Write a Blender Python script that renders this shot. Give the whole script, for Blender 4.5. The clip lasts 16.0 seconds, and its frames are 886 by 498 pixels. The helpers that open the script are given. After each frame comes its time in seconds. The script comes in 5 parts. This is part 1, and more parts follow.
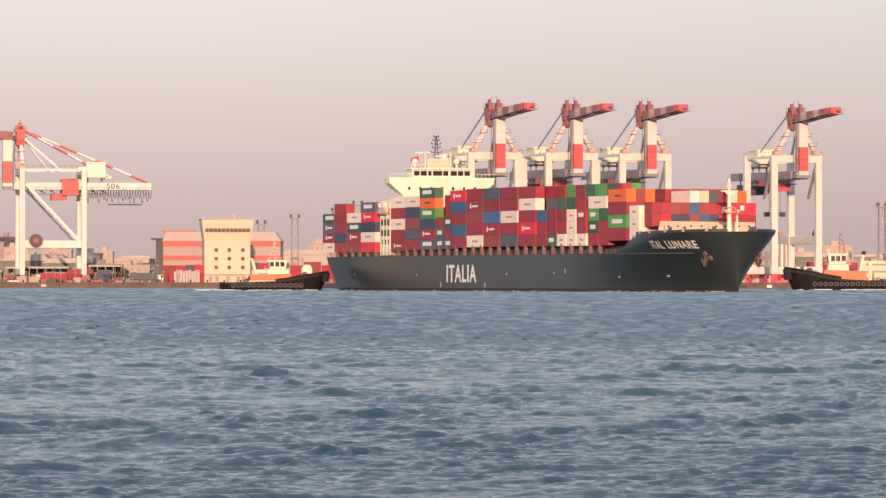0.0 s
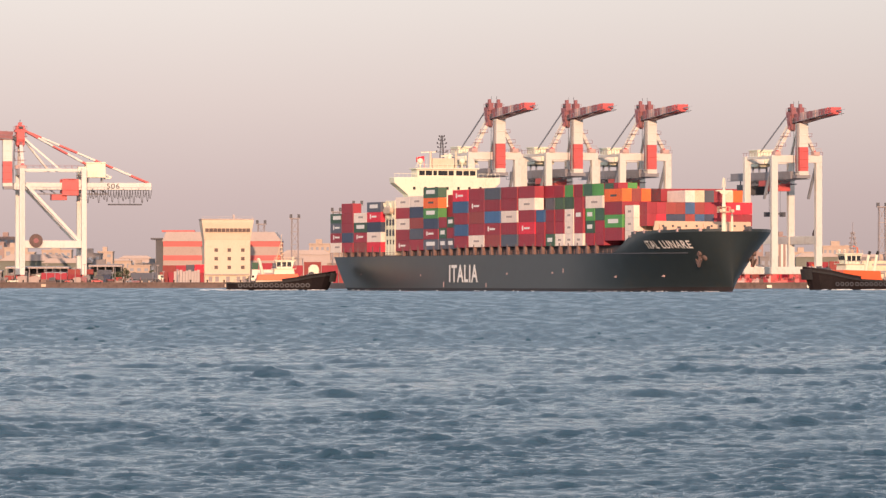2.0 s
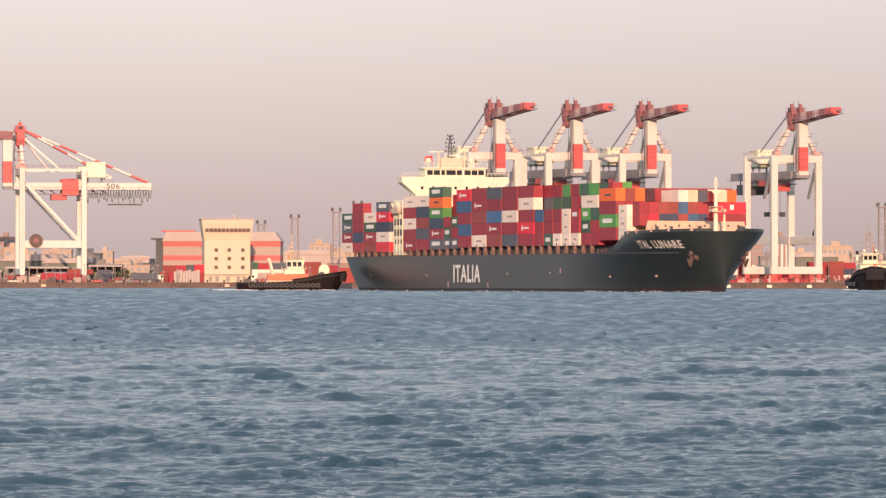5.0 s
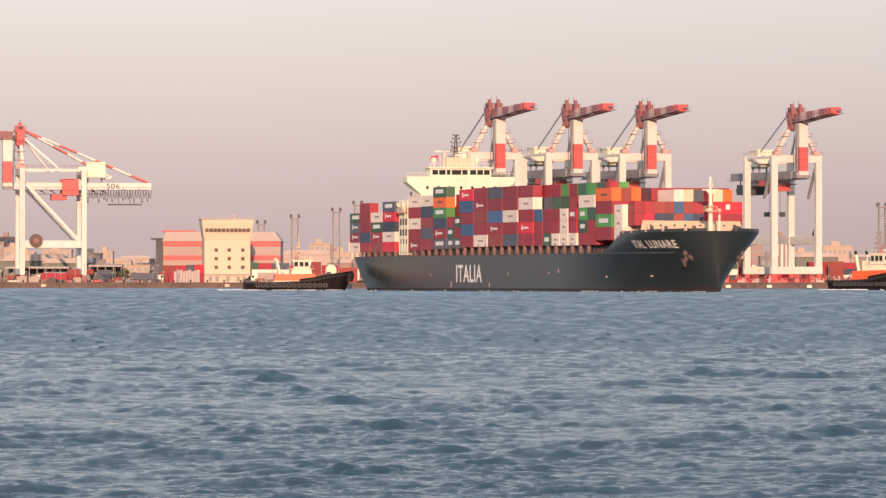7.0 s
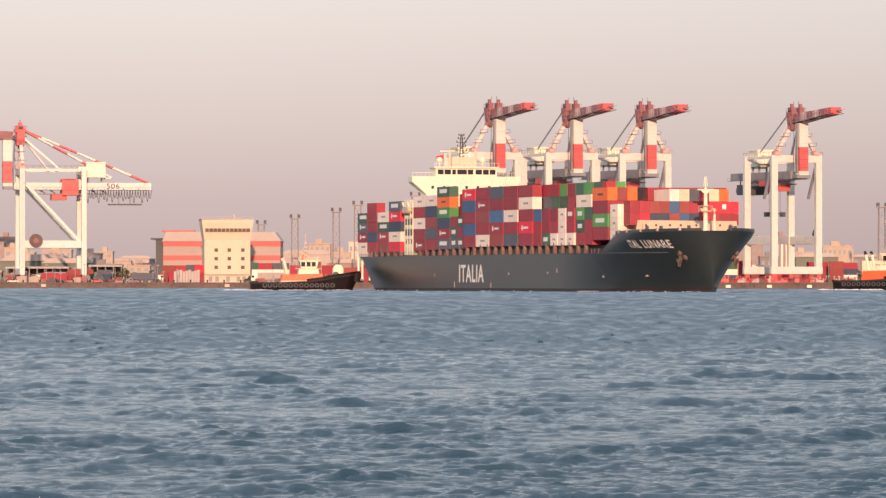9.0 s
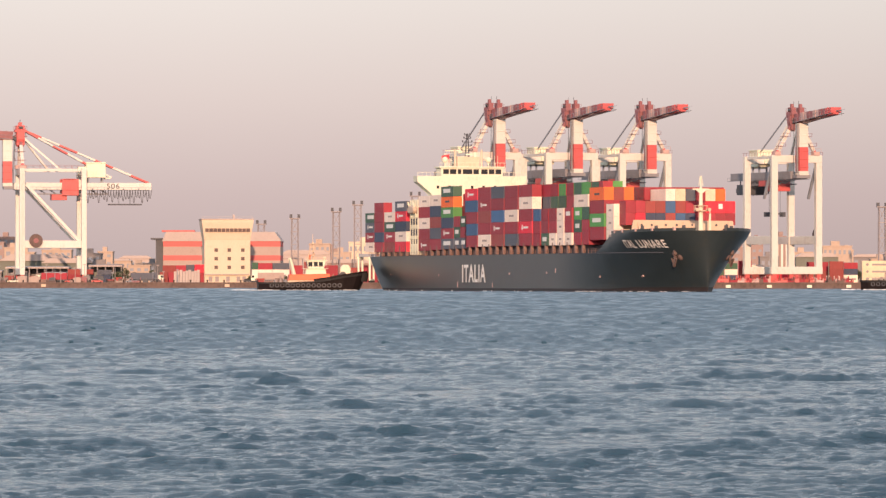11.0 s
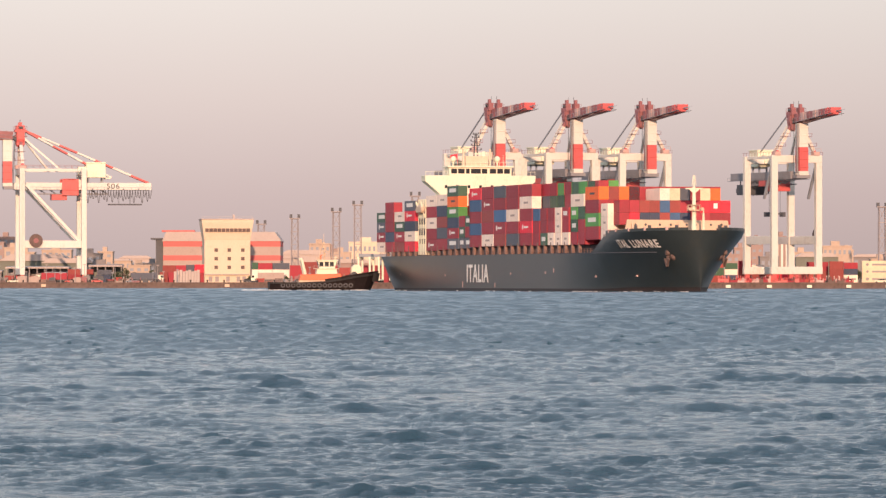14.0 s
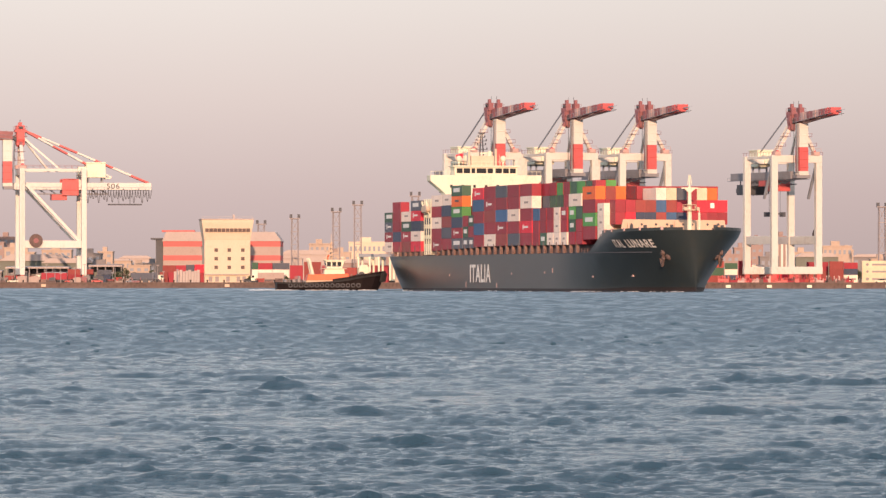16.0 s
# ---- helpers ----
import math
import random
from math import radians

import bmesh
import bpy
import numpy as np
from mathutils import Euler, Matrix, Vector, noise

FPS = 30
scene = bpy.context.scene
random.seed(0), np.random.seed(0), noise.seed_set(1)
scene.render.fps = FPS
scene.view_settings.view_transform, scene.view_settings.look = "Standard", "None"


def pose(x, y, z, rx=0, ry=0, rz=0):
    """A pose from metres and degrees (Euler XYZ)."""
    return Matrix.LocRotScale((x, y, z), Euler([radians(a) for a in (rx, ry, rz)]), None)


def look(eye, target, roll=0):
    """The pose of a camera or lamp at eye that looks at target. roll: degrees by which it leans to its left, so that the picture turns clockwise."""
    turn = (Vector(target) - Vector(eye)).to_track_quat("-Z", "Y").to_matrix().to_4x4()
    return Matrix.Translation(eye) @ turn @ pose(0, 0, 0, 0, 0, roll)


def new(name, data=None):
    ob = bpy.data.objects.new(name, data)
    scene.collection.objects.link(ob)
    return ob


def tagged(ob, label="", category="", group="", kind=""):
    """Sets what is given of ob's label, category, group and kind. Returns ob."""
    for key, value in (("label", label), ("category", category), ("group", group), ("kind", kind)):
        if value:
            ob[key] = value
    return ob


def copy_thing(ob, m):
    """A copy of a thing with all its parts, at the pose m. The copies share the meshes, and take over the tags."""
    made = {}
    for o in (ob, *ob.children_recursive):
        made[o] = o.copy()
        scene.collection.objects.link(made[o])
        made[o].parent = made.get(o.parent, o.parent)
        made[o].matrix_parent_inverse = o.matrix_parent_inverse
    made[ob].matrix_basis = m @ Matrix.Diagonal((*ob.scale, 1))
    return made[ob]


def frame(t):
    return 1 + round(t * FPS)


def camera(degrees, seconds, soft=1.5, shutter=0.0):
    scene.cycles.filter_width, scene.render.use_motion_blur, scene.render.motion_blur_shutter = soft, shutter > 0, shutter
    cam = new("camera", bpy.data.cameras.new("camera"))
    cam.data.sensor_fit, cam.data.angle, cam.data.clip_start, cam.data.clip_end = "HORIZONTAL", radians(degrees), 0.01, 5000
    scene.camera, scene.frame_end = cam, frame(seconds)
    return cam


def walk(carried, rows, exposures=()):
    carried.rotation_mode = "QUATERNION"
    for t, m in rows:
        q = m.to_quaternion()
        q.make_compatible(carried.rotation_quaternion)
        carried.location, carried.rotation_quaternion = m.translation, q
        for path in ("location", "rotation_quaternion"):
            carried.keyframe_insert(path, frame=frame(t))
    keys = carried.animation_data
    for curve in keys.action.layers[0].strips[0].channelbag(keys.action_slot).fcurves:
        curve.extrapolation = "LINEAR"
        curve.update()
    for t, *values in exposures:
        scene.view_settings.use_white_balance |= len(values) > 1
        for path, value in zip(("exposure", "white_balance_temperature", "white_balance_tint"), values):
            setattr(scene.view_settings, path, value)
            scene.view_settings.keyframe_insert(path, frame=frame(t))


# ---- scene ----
# ---- camera: fixed on a tripod, long lens ----
cam = camera(8.966, 16.0, soft=1.4)
STILL = pose(0, 0, 2.375, 90.332, 0, 0)
walk(cam, [(0.0, STILL), (16.0, STILL)], exposures=[(0.0, 0.0), (16.0, 0.0)])

# ---- world and sun: low evening sun behind the camera, hazy sky ----
SUN_ELEV, SUN_AZ = 10.0, 178.5      # azimuth clockwise from +Y
world = bpy.data.worlds.new("evening_sky")
scene.world = world
world.use_nodes = True
wn, wl = world.node_tree.nodes, world.node_tree.links
wn.clear()
w_out = wn.new("ShaderNodeOutputWorld")
w_bg = wn.new("ShaderNodeBackground")
w_sky = wn.new("ShaderNodeTexSky")
w_sky.sky_type = "NISHITA"
w_sky.sun_disc = False
w_sky.sun_elevation, w_sky.sun_rotation = radians(SUN_ELEV), radians(SUN_AZ)
w_sky.dust_density, w_sky.ozone_density, w_sky.air_density = 3.0, 2.0, 1.0
w_co = wn.new("ShaderNodeTexCoord")
w_sep = wn.new("ShaderNodeSeparateXYZ")
w_ramp = wn.new("ShaderNodeValToRGB")     # haze over the sea, by height in the sky
w_mapr = wn.new("ShaderNodeMapRange")
w_mapr.inputs["From Min"].default_value, w_mapr.inputs["From Max"].default_value = 0.0, 0.5
w_mix = wn.new("ShaderNodeMix")
w_mix.data_type = "RGBA"
w_mix.inputs["Factor"].default_value = 0.92
w_mul = wn.new("ShaderNodeMix")
w_mul.data_type, w_mul.blend_type = "RGBA", "MULTIPLY"
w_mul.inputs["Factor"].default_value = 1.0
w_mul.inputs[7].default_value = (0.10, 0.10, 0.10, 1)
w_bg.inputs["Strength"].default_value = 1.0
ramp = w_ramp.color_ramp
ramp.elements[0].position, ramp.elements[0].color = 0.0, (0.585, 0.452, 0.440, 1)
ramp.elements[1].position, ramp.elements[1].color = 0.10, (0.92, 0.825, 0.775, 1)
for p, c in ((0.03, (0.690, 0.540, 0.520, 1)), (0.065, (0.825, 0.690, 0.650, 1)), (0.20, (0.90, 0.93, 0.97, 1)), (0.5, (0.92, 1.0, 1.10, 1)), (1.0, (0.84, 0.94, 1.10, 1))):
    ramp.elements.new(p).color = c
wl.new(w_co.outputs["Generated"], w_sep.inputs[0])
wl.new(w_sep.outputs["Z"], w_mapr.inputs["Value"])
wl.new(w_mapr.outputs["Result"], w_ramp.inputs["Fac"])
wl.new(w_sky.outputs["Color"], w_mul.inputs[6])
wl.new(w_mul.outputs[2], w_mix.inputs[6])
wl.new(w_ramp.outputs["Color"], w_mix.inputs[7])
# the haze thickens a little towards the east
w_east = wn.new("ShaderNodeMapRange")
w_east.inputs["From Min"].default_value, w_east.inputs["From Max"].default_value = -0.04, 0.16
w_east.inputs["To Min"].default_value, w_east.inputs["To Max"].default_value = 1.0, 0.88
w_haze = wn.new("ShaderNodeMix")
w_haze.data_type, w_haze.blend_type = "RGBA", "MULTIPLY"
w_haze.inputs["Factor"].default_value = 1.0
wl.new(w_sep.outputs["X"], w_east.inputs["Value"])
wl.new(w_mix.outputs[2], w_haze.inputs[6])
wl.new(w_east.outputs["Result"], w_haze.inputs[7])
wl.new(w_haze.outputs[2], w_bg.inputs["Color"])
wl.new(w_bg.outputs[0], w_out.inputs["Surface"])

sun_data = bpy.data.lights.new("sun", "SUN")
sun_data.energy, sun_data.angle, sun_data.color = 4.9, radians(0.6), (1.0, 0.625, 0.41)
sun = new("sun", sun_data)
az, el = radians(SUN_AZ), radians(SUN_ELEV)
sun.matrix_world = look((math.sin(az) * math.cos(el) * 300, math.cos(az) * math.cos(el) * 300, 300 * math.sin(el)), (0, 0, 0))


# ---- materials ----
def mat(name, col, rough=0.6, metal=0.0, vary=0.12, scale=0.35, streak=0.0, bump=0.0, dirt=None, rnd=0.0, spec=0.4):
    """A weathered surface: broad stains, fine grain, and streaks that run down where asked."""
    m = bpy.data.materials.new(name)
    m.use_nodes = True
    n, l = m.node_tree.nodes, m.node_tree.links
    b = n["Principled BSDF"]
    b.inputs["Roughness"].default_value, b.inputs["Metallic"].default_value = rough, metal
    b.inputs["Specular IOR Level"].default_value = spec
    co = n.new("ShaderNodeTexCoord")
    mp = n.new("ShaderNodeMapping")
    mp.inputs["Scale"].default_value = (1, 1, 1 - 0.85 * streak)
    l.new(co.outputs["Object"], mp.inputs[0])
    big = n.new("ShaderNodeTexNoise")
    big.inputs["Scale"].default_value, big.inputs["Detail"].default_value = scale, 5
    fine = n.new("ShaderNodeTexNoise")
    fine.inputs["Scale"].default_value, fine.inputs["Detail"].default_value = scale * 9, 3
    l.new(mp.outputs[0], big.inputs[0])
    l.new(mp.outputs[0], fine.inputs[0])
    add = n.new("ShaderNodeMath")
    add.operation = "MULTIPLY_ADD"
    add.inputs[1].default_value = 0.5
    l.new(fine.outputs["Fac"], add.inputs[0])
    half = n.new("ShaderNodeMath")
    half.operation = "MULTIPLY"
    half.inputs[1].default_value = 0.5
    l.new(big.outputs["Fac"], half.inputs[0])
    l.new(half.outputs[0], add.inputs[2])
    r = n.new("ShaderNodeValToRGB")
    d = dirt or tuple(c * (1 - 3 * vary) for c in col)
    r.color_ramp.elements[0].position, r.color_ramp.elements[0].color = 0.28, (*[max(0, c) for c in d], 1)
    r.color_ramp.elements[1].position, r.color_ramp.elements[1].color = 0.60, (*[min(1, c * (1 + vary)) for c in col], 1)
    r.color_ramp.elements.new(0.45).color = (*col, 1)
    l.new(add.outputs[0], r.inputs["Fac"])
    out = r.outputs["Color"]
    if rnd:
        oi = n.new("ShaderNodeObjectInfo")
        mr = n.new("ShaderNodeMapRange")
        mr.inputs["To Min"].default_value, mr.inputs["To Max"].default_value = 1 - rnd, 1 + rnd
        l.new(oi.outputs["Random"], mr.inputs["Value"])
        hs = n.new("ShaderNodeHueSaturation")
        l.new(mr.outputs["Result"], hs.inputs["Value"])
        l.new(out, hs.inputs["Color"])
        out = hs.outputs["Color"]
    l.new(out, b.inputs["Base Color"])
    if bump:
        bp = n.new("ShaderNodeBump")
        bp.inputs["Strength"].default_value, bp.inputs["Distance"].default_value = bump, 0.05
        l.new(fine.outputs["Fac"], bp.inputs["Height"])
        l.new(bp.outputs[0], b.inputs["Normal"])
    return m


def corrugated(name, col, rnd=0.18):
    """Painted container steel with pressed ribs and rust stains."""
    m = mat(name, col, 0.5, 0.0, 0.1, 0.5, 0.6, 0.0, tuple(c * 0.55 + 0.02 for c in col), rnd)
    n, l = m.node_tree.nodes, m.node_tree.links
    co = n.new("ShaderNodeTexCoord")
    s = n.new("ShaderNodeSeparateXYZ")
    l.new(co.outputs["Object"], s.inputs[0])
    a = n.new("ShaderNodeMath")
    l.new(s.outputs["X"], a.inputs[0])
    l.new(s.outputs["Y"], a.inputs[1])
    w = n.new("ShaderNodeMath")
    w.operation = "MULTIPLY"
    w.inputs[1].default_value = 22.0
    l.new(a.outputs[0], w.inputs[0])
    q = n.new("ShaderNodeMath")
    q.operation = "SINE"
    l.new(w.outputs[0], q.inputs[0])
    bp = n.new("ShaderNodeBump")
    bp.inputs["Strength"].default_value, bp.inputs["Distance"].default_value = 0.6, 0.035
    l.new(q.outputs[0], bp.inputs["Height"])
    l.new(bp.outputs[0], n["Principled BSDF"].inputs["Normal"])
    return m


def water_mat(name, scale, strength, rough, stretch):
    m = bpy.data.materials.new(name)
    m.use_nodes = True
    n, l = m.node_tree.nodes, m.node_tree.links
    b = n["Principled BSDF"]
    b.inputs["Base Color"].default_value = (0.021, 0.058, 0.088, 1)
    b.inputs["Roughness"].default_value, b.inputs["IOR"].default_value = rough, 1.333
    co = n.new("ShaderNodeTexCoord")
    mp = n.new("ShaderNodeMapping")
    mp.inputs["Scale"].default_value = (1, stretch, 1)
    l.new(co.outputs["Object"], mp.inputs[0])
    a = n.new("ShaderNodeTexNoise")
    a.inputs["Scale"].default_value, a.inputs["Detail"].default_value, a.inputs["Roughness"].default_value = scale, 8, 0.66
    l.new(mp.outputs[0], a.inputs[0])
    bp = n.new("ShaderNodeBump")
    bp.inputs["Strength"].default_value, bp.inputs["Distance"].default_value = strength, 0.46 / scale
    l.new(a.outputs["Fac"], bp.inputs["Height"])
    l.new(bp.outputs[0], b.inputs["Normal"])
    # broad patches of ruffled and smoother water
    p = n.new("ShaderNodeTexNoise")
    p.inputs["Scale"].default_value, p.inputs["Detail"].default_value = 0.02, 3
    l.new(co.outputs["Object"], p.inputs[0])
    mr = n.new("ShaderNodeMapRange")
    mr.inputs["From Min"].default_value, mr.inputs["From Max"].default_value = 0.35, 0.65
    mr.inputs["To Min"].default_value, mr.inputs["To Max"].default_value = rough * 0.75, rough * 1.3
    l.new(p.outputs["Fac"], mr.inputs["Value"])
    l.new(mr.outputs["Result"], b.inputs["Roughness"])
    return m


M = {
    "sea_far": water_mat("open_water", 0.22, 1.0, 0.30, 0.6),
    "sea_near": water_mat("choppy_water", 6.0, 1.0, 0.062, 1.9),
    "hull": mat("dark_green_hull_paint", (0.026, 0.034, 0.036), 0.31, 0, 0.12, 0.05, 0.3, 0.05, (0.040, 0.042, 0.036), spec=0.5),
    "boot": mat("antifouling_red_brown", (0.030, 0.022, 0.022), 0.6, 0, 0.15, 0.1),
    "deckred": mat("faded_red_lead_steel", (0.24, 0.135, 0.105), 0.7, 0, 0.12, 0.4),
    "white": mat("white_ship_paint", (0.72, 0.68, 0.52), 0.5, 0, 0.05, 0.3, 0.6, 0, (0.60, 0.54, 0.38)),
    "cream": mat("cream_steel_paint", (0.58, 0.42, 0.30), 0.55, 0, 0.07, 0.3, 0.6),
    "letter": mat("white_lettering_paint", (0.80, 0.74, 0.68), 0.6, 0, 0.04, 0.6),
    "glass": mat("dark_window_glass", (0.02, 0.022, 0.025), 0.08, 0, 0.05, 0.5, spec=0.6),
    "dark": mat("dark_grey_steel", (0.07, 0.07, 0.08), 0.6, 0, 0.15, 0.5),
    "grey": mat("blue_grey_steel", (0.24, 0.25, 0.28), 0.55, 0, 0.1, 0.4),
    "crane_white": mat("white_crane_paint", (0.64, 0.60, 0.54), 0.5, 0, 0.05, 0.2, 0.7, 0, (0.52, 0.46, 0.40)),
    "crane_red": mat("crane_signal_red", (0.52, 0.095, 0.092), 0.5, 0, 0.1, 0.3, 0.5),
    # red muted in its colour for the haze over the cranes
    "crane_dull": mat("hazed_red_steel", (0.27, 0.105, 0.11), 0.6, 0, 0.12, 0.4),
    "black": mat("black_rubber", (0.018, 0.017, 0.018), 0.75, 0, 0.2, 1.0, 0, 0.3),
    "tug_black": mat("black_tug_paint", (0.013, 0.009, 0.010), 0.65, 0, 0.3, 0.4, spec=0.2),
    "tug_orange": mat("orange_red_tug_paint", (0.72, 0.12, 0.04), 0.45, 0, 0.06, 0.5),
    "foam": mat("sea_foam", (0.78, 0.76, 0.74), 0.9, 0, 0.08, 2.0),
    "anchor": mat("rusty_anchor_steel", (0.13, 0.085, 0.075), 0.8, 0, 0.2, 1.0),
    "concrete": mat("quay_concrete", (0.135, 0.092, 0.08), 0.85, 0, 0.3, 0.12, 0.3, 0.2, (0.06, 0.042, 0.038)),
    "yard": mat("yard_asphalt", (0.10, 0.09, 0.085), 0.9, 0, 0.12, 0.1),
    "tower": mat("cream_render_wall", (0.64, 0.51, 0.38), 0.8, 0, 0.05, 0.2, 0.5, 0.1, (0.55, 0.42, 0.28)),
    "tan": mat("tan_sheet_cladding", (0.40, 0.30, 0.26), 0.7, 0, 0.06, 0.2, 0.4),
    "stripe": mat("red_sheet_cladding", (0.56, 0.11, 0.10), 0.6, 0, 0.06, 0.2, 0.4),
    "roof": mat("pale_sheet_roof", (0.42, 0.34, 0.31), 0.6, 0, 0.06, 0.2),
    "city_a": mat("beige_city_wall", (0.44, 0.33, 0.26), 0.85, 0, 0.08, 0.1, 0.3),
    "city_b": mat("pinkish_city_wall", (0.32, 0.225, 0.20), 0.85, 0, 0.08, 0.1, 0.3),
    "city_c": mat("grey_city_wall", (0.22, 0.195, 0.19), 0.85, 0, 0.08, 0.1, 0.3),
    "shed_green": mat("pale_green_sheet", (0.155, 0.155, 0.125), 0.7, 0, 0.08, 0.2),
    "leaf": mat("dusty_foliage", (0.05, 0.065, 0.035), 0.8, 0, 0.25, 0.8),
    "pink": mat("faded_pink_crane_paint", (0.50, 0.33, 0.30), 0.6, 0, 0.1, 0.4, 0.5),
    # darkened steel: the shade under the crane girders is put into this colour
    "bluegrey": mat("shaded_blue_grey_steel", (0.23, 0.215, 0.225), 0.6, 0, 0.12, 0.3),
    # mast steel made paler to carry the haze of the distant yard
    "mast": mat("lamp_mast_steel", (0.30, 0.255, 0.25), 0.7, 0.0, 0.1, 0.5),
    # container paints
    "R": corrugated("maroon_container", (0.31, 0.021, 0.036)),
    "C": corrugated("brick_red_container", (0.28, 0.044, 0.038)),
    "r": corrugated("bright_red_container", (0.72, 0.018, 0.045), 0.06),
    "W": corrugated("white_container", (0.88, 0.70, 0.58), 0.06),
    "Y": corrugated("cream_container", (0.70, 0.56, 0.38), 0.06),
    "B": corrugated("navy_container", (0.035, 0.048, 0.090)),
    "b": corrugated("blue_container", (0.045, 0.115, 0.24)),
    "G": corrugated("green_container", (0.075, 0.27, 0.060)),
    "g": corrugated("dark_green_container", (0.040, 0.095, 0.055)),
    "O": corrugated("orange_container", (0.85, 0.14, 0.025), 0.06),
    "S": corrugated("slate_grey_container", (0.085, 0.090, 0.115)),
}


# ---- mesh helpers ----
def box(bm, x0, x1, y0, y1, z0, z1, mi=0):
    v = [bm.verts.new(p) for p in ((x0, y0, z0), (x1, y0, z0), (x1, y1, z0), (x0, y1, z0), (x0, y0, z1), (x1, y0, z1), (x1, y1, z1), (x0, y1, z1))]
    for f in ((0, 3, 2, 1), (4, 5, 6, 7), (0, 1, 5, 4), (1, 2, 6, 5), (2, 3, 7, 6), (3, 0, 4, 7)):
        bm.faces.new([v[i] for i in f]).material_index = mi


def beam(bm, a, b, w, h=None, mi=0, w2=None, h2=None):
    """A box-section member from a to b, w wide and h deep, tapering to w2, h2."""
    a, b, h = Vector(a), Vector(b), h or w
    w2, h2 = w2 or w, h2 or h
    d = (b - a).normalized()
    side = d.cross(Vector((0, 0, 1)))
    if side.length < 1e-3:
        side = Vector((1, 0, 0))
    side.normalize()
    up = side.cross(d).normalized()
    v = []
    for p, ww, hh in ((a, w, h), (b, w2, h2)):
        for sx, sy in ((-1, -1), (1, -1), (1, 1), (-1, 1)):
            v.append(bm.verts.new(p + side * (sx * ww / 2) + up * (sy * hh / 2)))
    for f in ((0, 1, 2, 3), (7, 6, 5, 4), (0, 4, 5, 1), (1, 5, 6, 2), (2, 6, 7, 3), (3, 7, 4, 0)):
        bm.faces.new([v[i] for i in f]).material_index = mi


def tube(bm, a, b, r, r2=None, n=10, mi=0):
    a, b = Vector(a), Vector(b)
    r2 = r if r2 is None else r2
    q = (b - a).to_track_quat("Z", "Y")
    rings = []
    for p, rr in ((a, r), (b, r2)):
        rings.append([bm.verts.new(p + q @ Vector((rr * math.cos(2 * math.pi * i / n), rr * math.sin(2 * math.pi * i / n), 0))) for i in range(n)])
    for i in range(n):
        j = (i + 1) % n
        bm.faces.new((rings[0][i], rings[0][j], rings[1][j], rings[1][i])).material_index = mi
    bm.faces.new(rings[0][::-1]).material_index = mi
    bm.faces.new(rings[1]).material_index = mi


def prism(bm, pts, y0, y1, axis="y", mi=0):
    """An outline in the xz plane (or yz with axis x) pulled from y0 to y1."""
    mk = (lambda p, t: (p[0], t, p[1])) if axis == "y" else (lambda p, t: (t, p[0], p[1]))
    a = [bm.verts.new(mk(p, y0)) for p in pts]
    b = [bm.verts.new(mk(p, y1)) for p in pts]
    fs = [bm.faces.new(a), bm.faces.new(b[::-1])]
    for i in range(len(pts)):
        j = (i + 1) % len(pts)
        fs.append(bm.faces.new((a[j], a[i], b[i], b[j])))
    for f in fs:
        f.material_index = mi


def mesh(name, bm, materials, smooth=False, bevel=0.0):
    if bevel:
        bmesh.ops.bevel(bm, geom=bm.edges[:], offset=bevel, segments=1, affect="EDGES", clamp_overlap=True)
    bmesh.ops.recalc_face_normals(bm, faces=bm.faces[:])
    me = bpy.data.meshes.new(name)
    bm.to_mesh(me)
    bm.free()
    for m in (materials if isinstance(materials, (list, tuple)) else [materials]):
        me.materials.append(M[m])
    if smooth:
        me.shade_smooth()
    return me


def part(name, bm, material, parent=None, label="", smooth=False, bevel=0.0):
    ob = new(name, mesh(name, bm, material, smooth, bevel))
    if parent:
        ob.parent = parent
    return tagged(ob, label)


def thing(name, m, label, category, group="", kind=""):
    ob = new(name)
    ob.empty_display_size = 0.5
    ob.matrix_basis = m
    return tagged(ob, label, category, group, kind)


def text_part(name, words, size, depth, material, parent, m, width=0.0, label="", bold=0.018):
    cu = bpy.data.curves.new(name, "FONT")
    cu.body, cu.size, cu.extrude, cu.offset, cu.space_character = words, size, depth, bold * size, 1.12
    tmp = bpy.data.objects.new(name, cu)
    scene.collection.objects.link(tmp)
    me = bpy.data.meshes.new_from_object(tmp.evaluated_get(bpy.context.evaluated_depsgraph_get()))
    bpy.data.objects.remove(tmp)
    natural = max(v.co.x for v in me.vertices)
    me.transform(m @ Matrix.Diagonal((width / natural if width else 1.0, 1, 1, 1)))
    me.materials.clear()
    me.materials.append(M[material])
    ob = new(name, me)
    ob.parent = parent
    return tagged(ob, label)


# ---- sea ----
def flat_sea():
    bm = bmesh.new()
    s = 4900
    ys = [-s, -600, 0, 300, 700, 1200, 1800, 2600, s]
    xs = [-s, -1200, -300, 0, 300, 1200, s]
    g = [[bm.verts.new((x, y, 0)) for x in xs] for y in ys]
    for j in range(len(ys) - 1):
        for i in range(len(xs) - 1):
            bm.faces.new((g[j][i], g[j][i + 1], g[j + 1][i + 1], g[j + 1][i]))
    ob = part("water", bm, "sea_far", None, "blue-grey harbour water ruffled by evening wind")
    ob.location.z = -0.22
    return tagged(ob, "", "water", "", "structure")


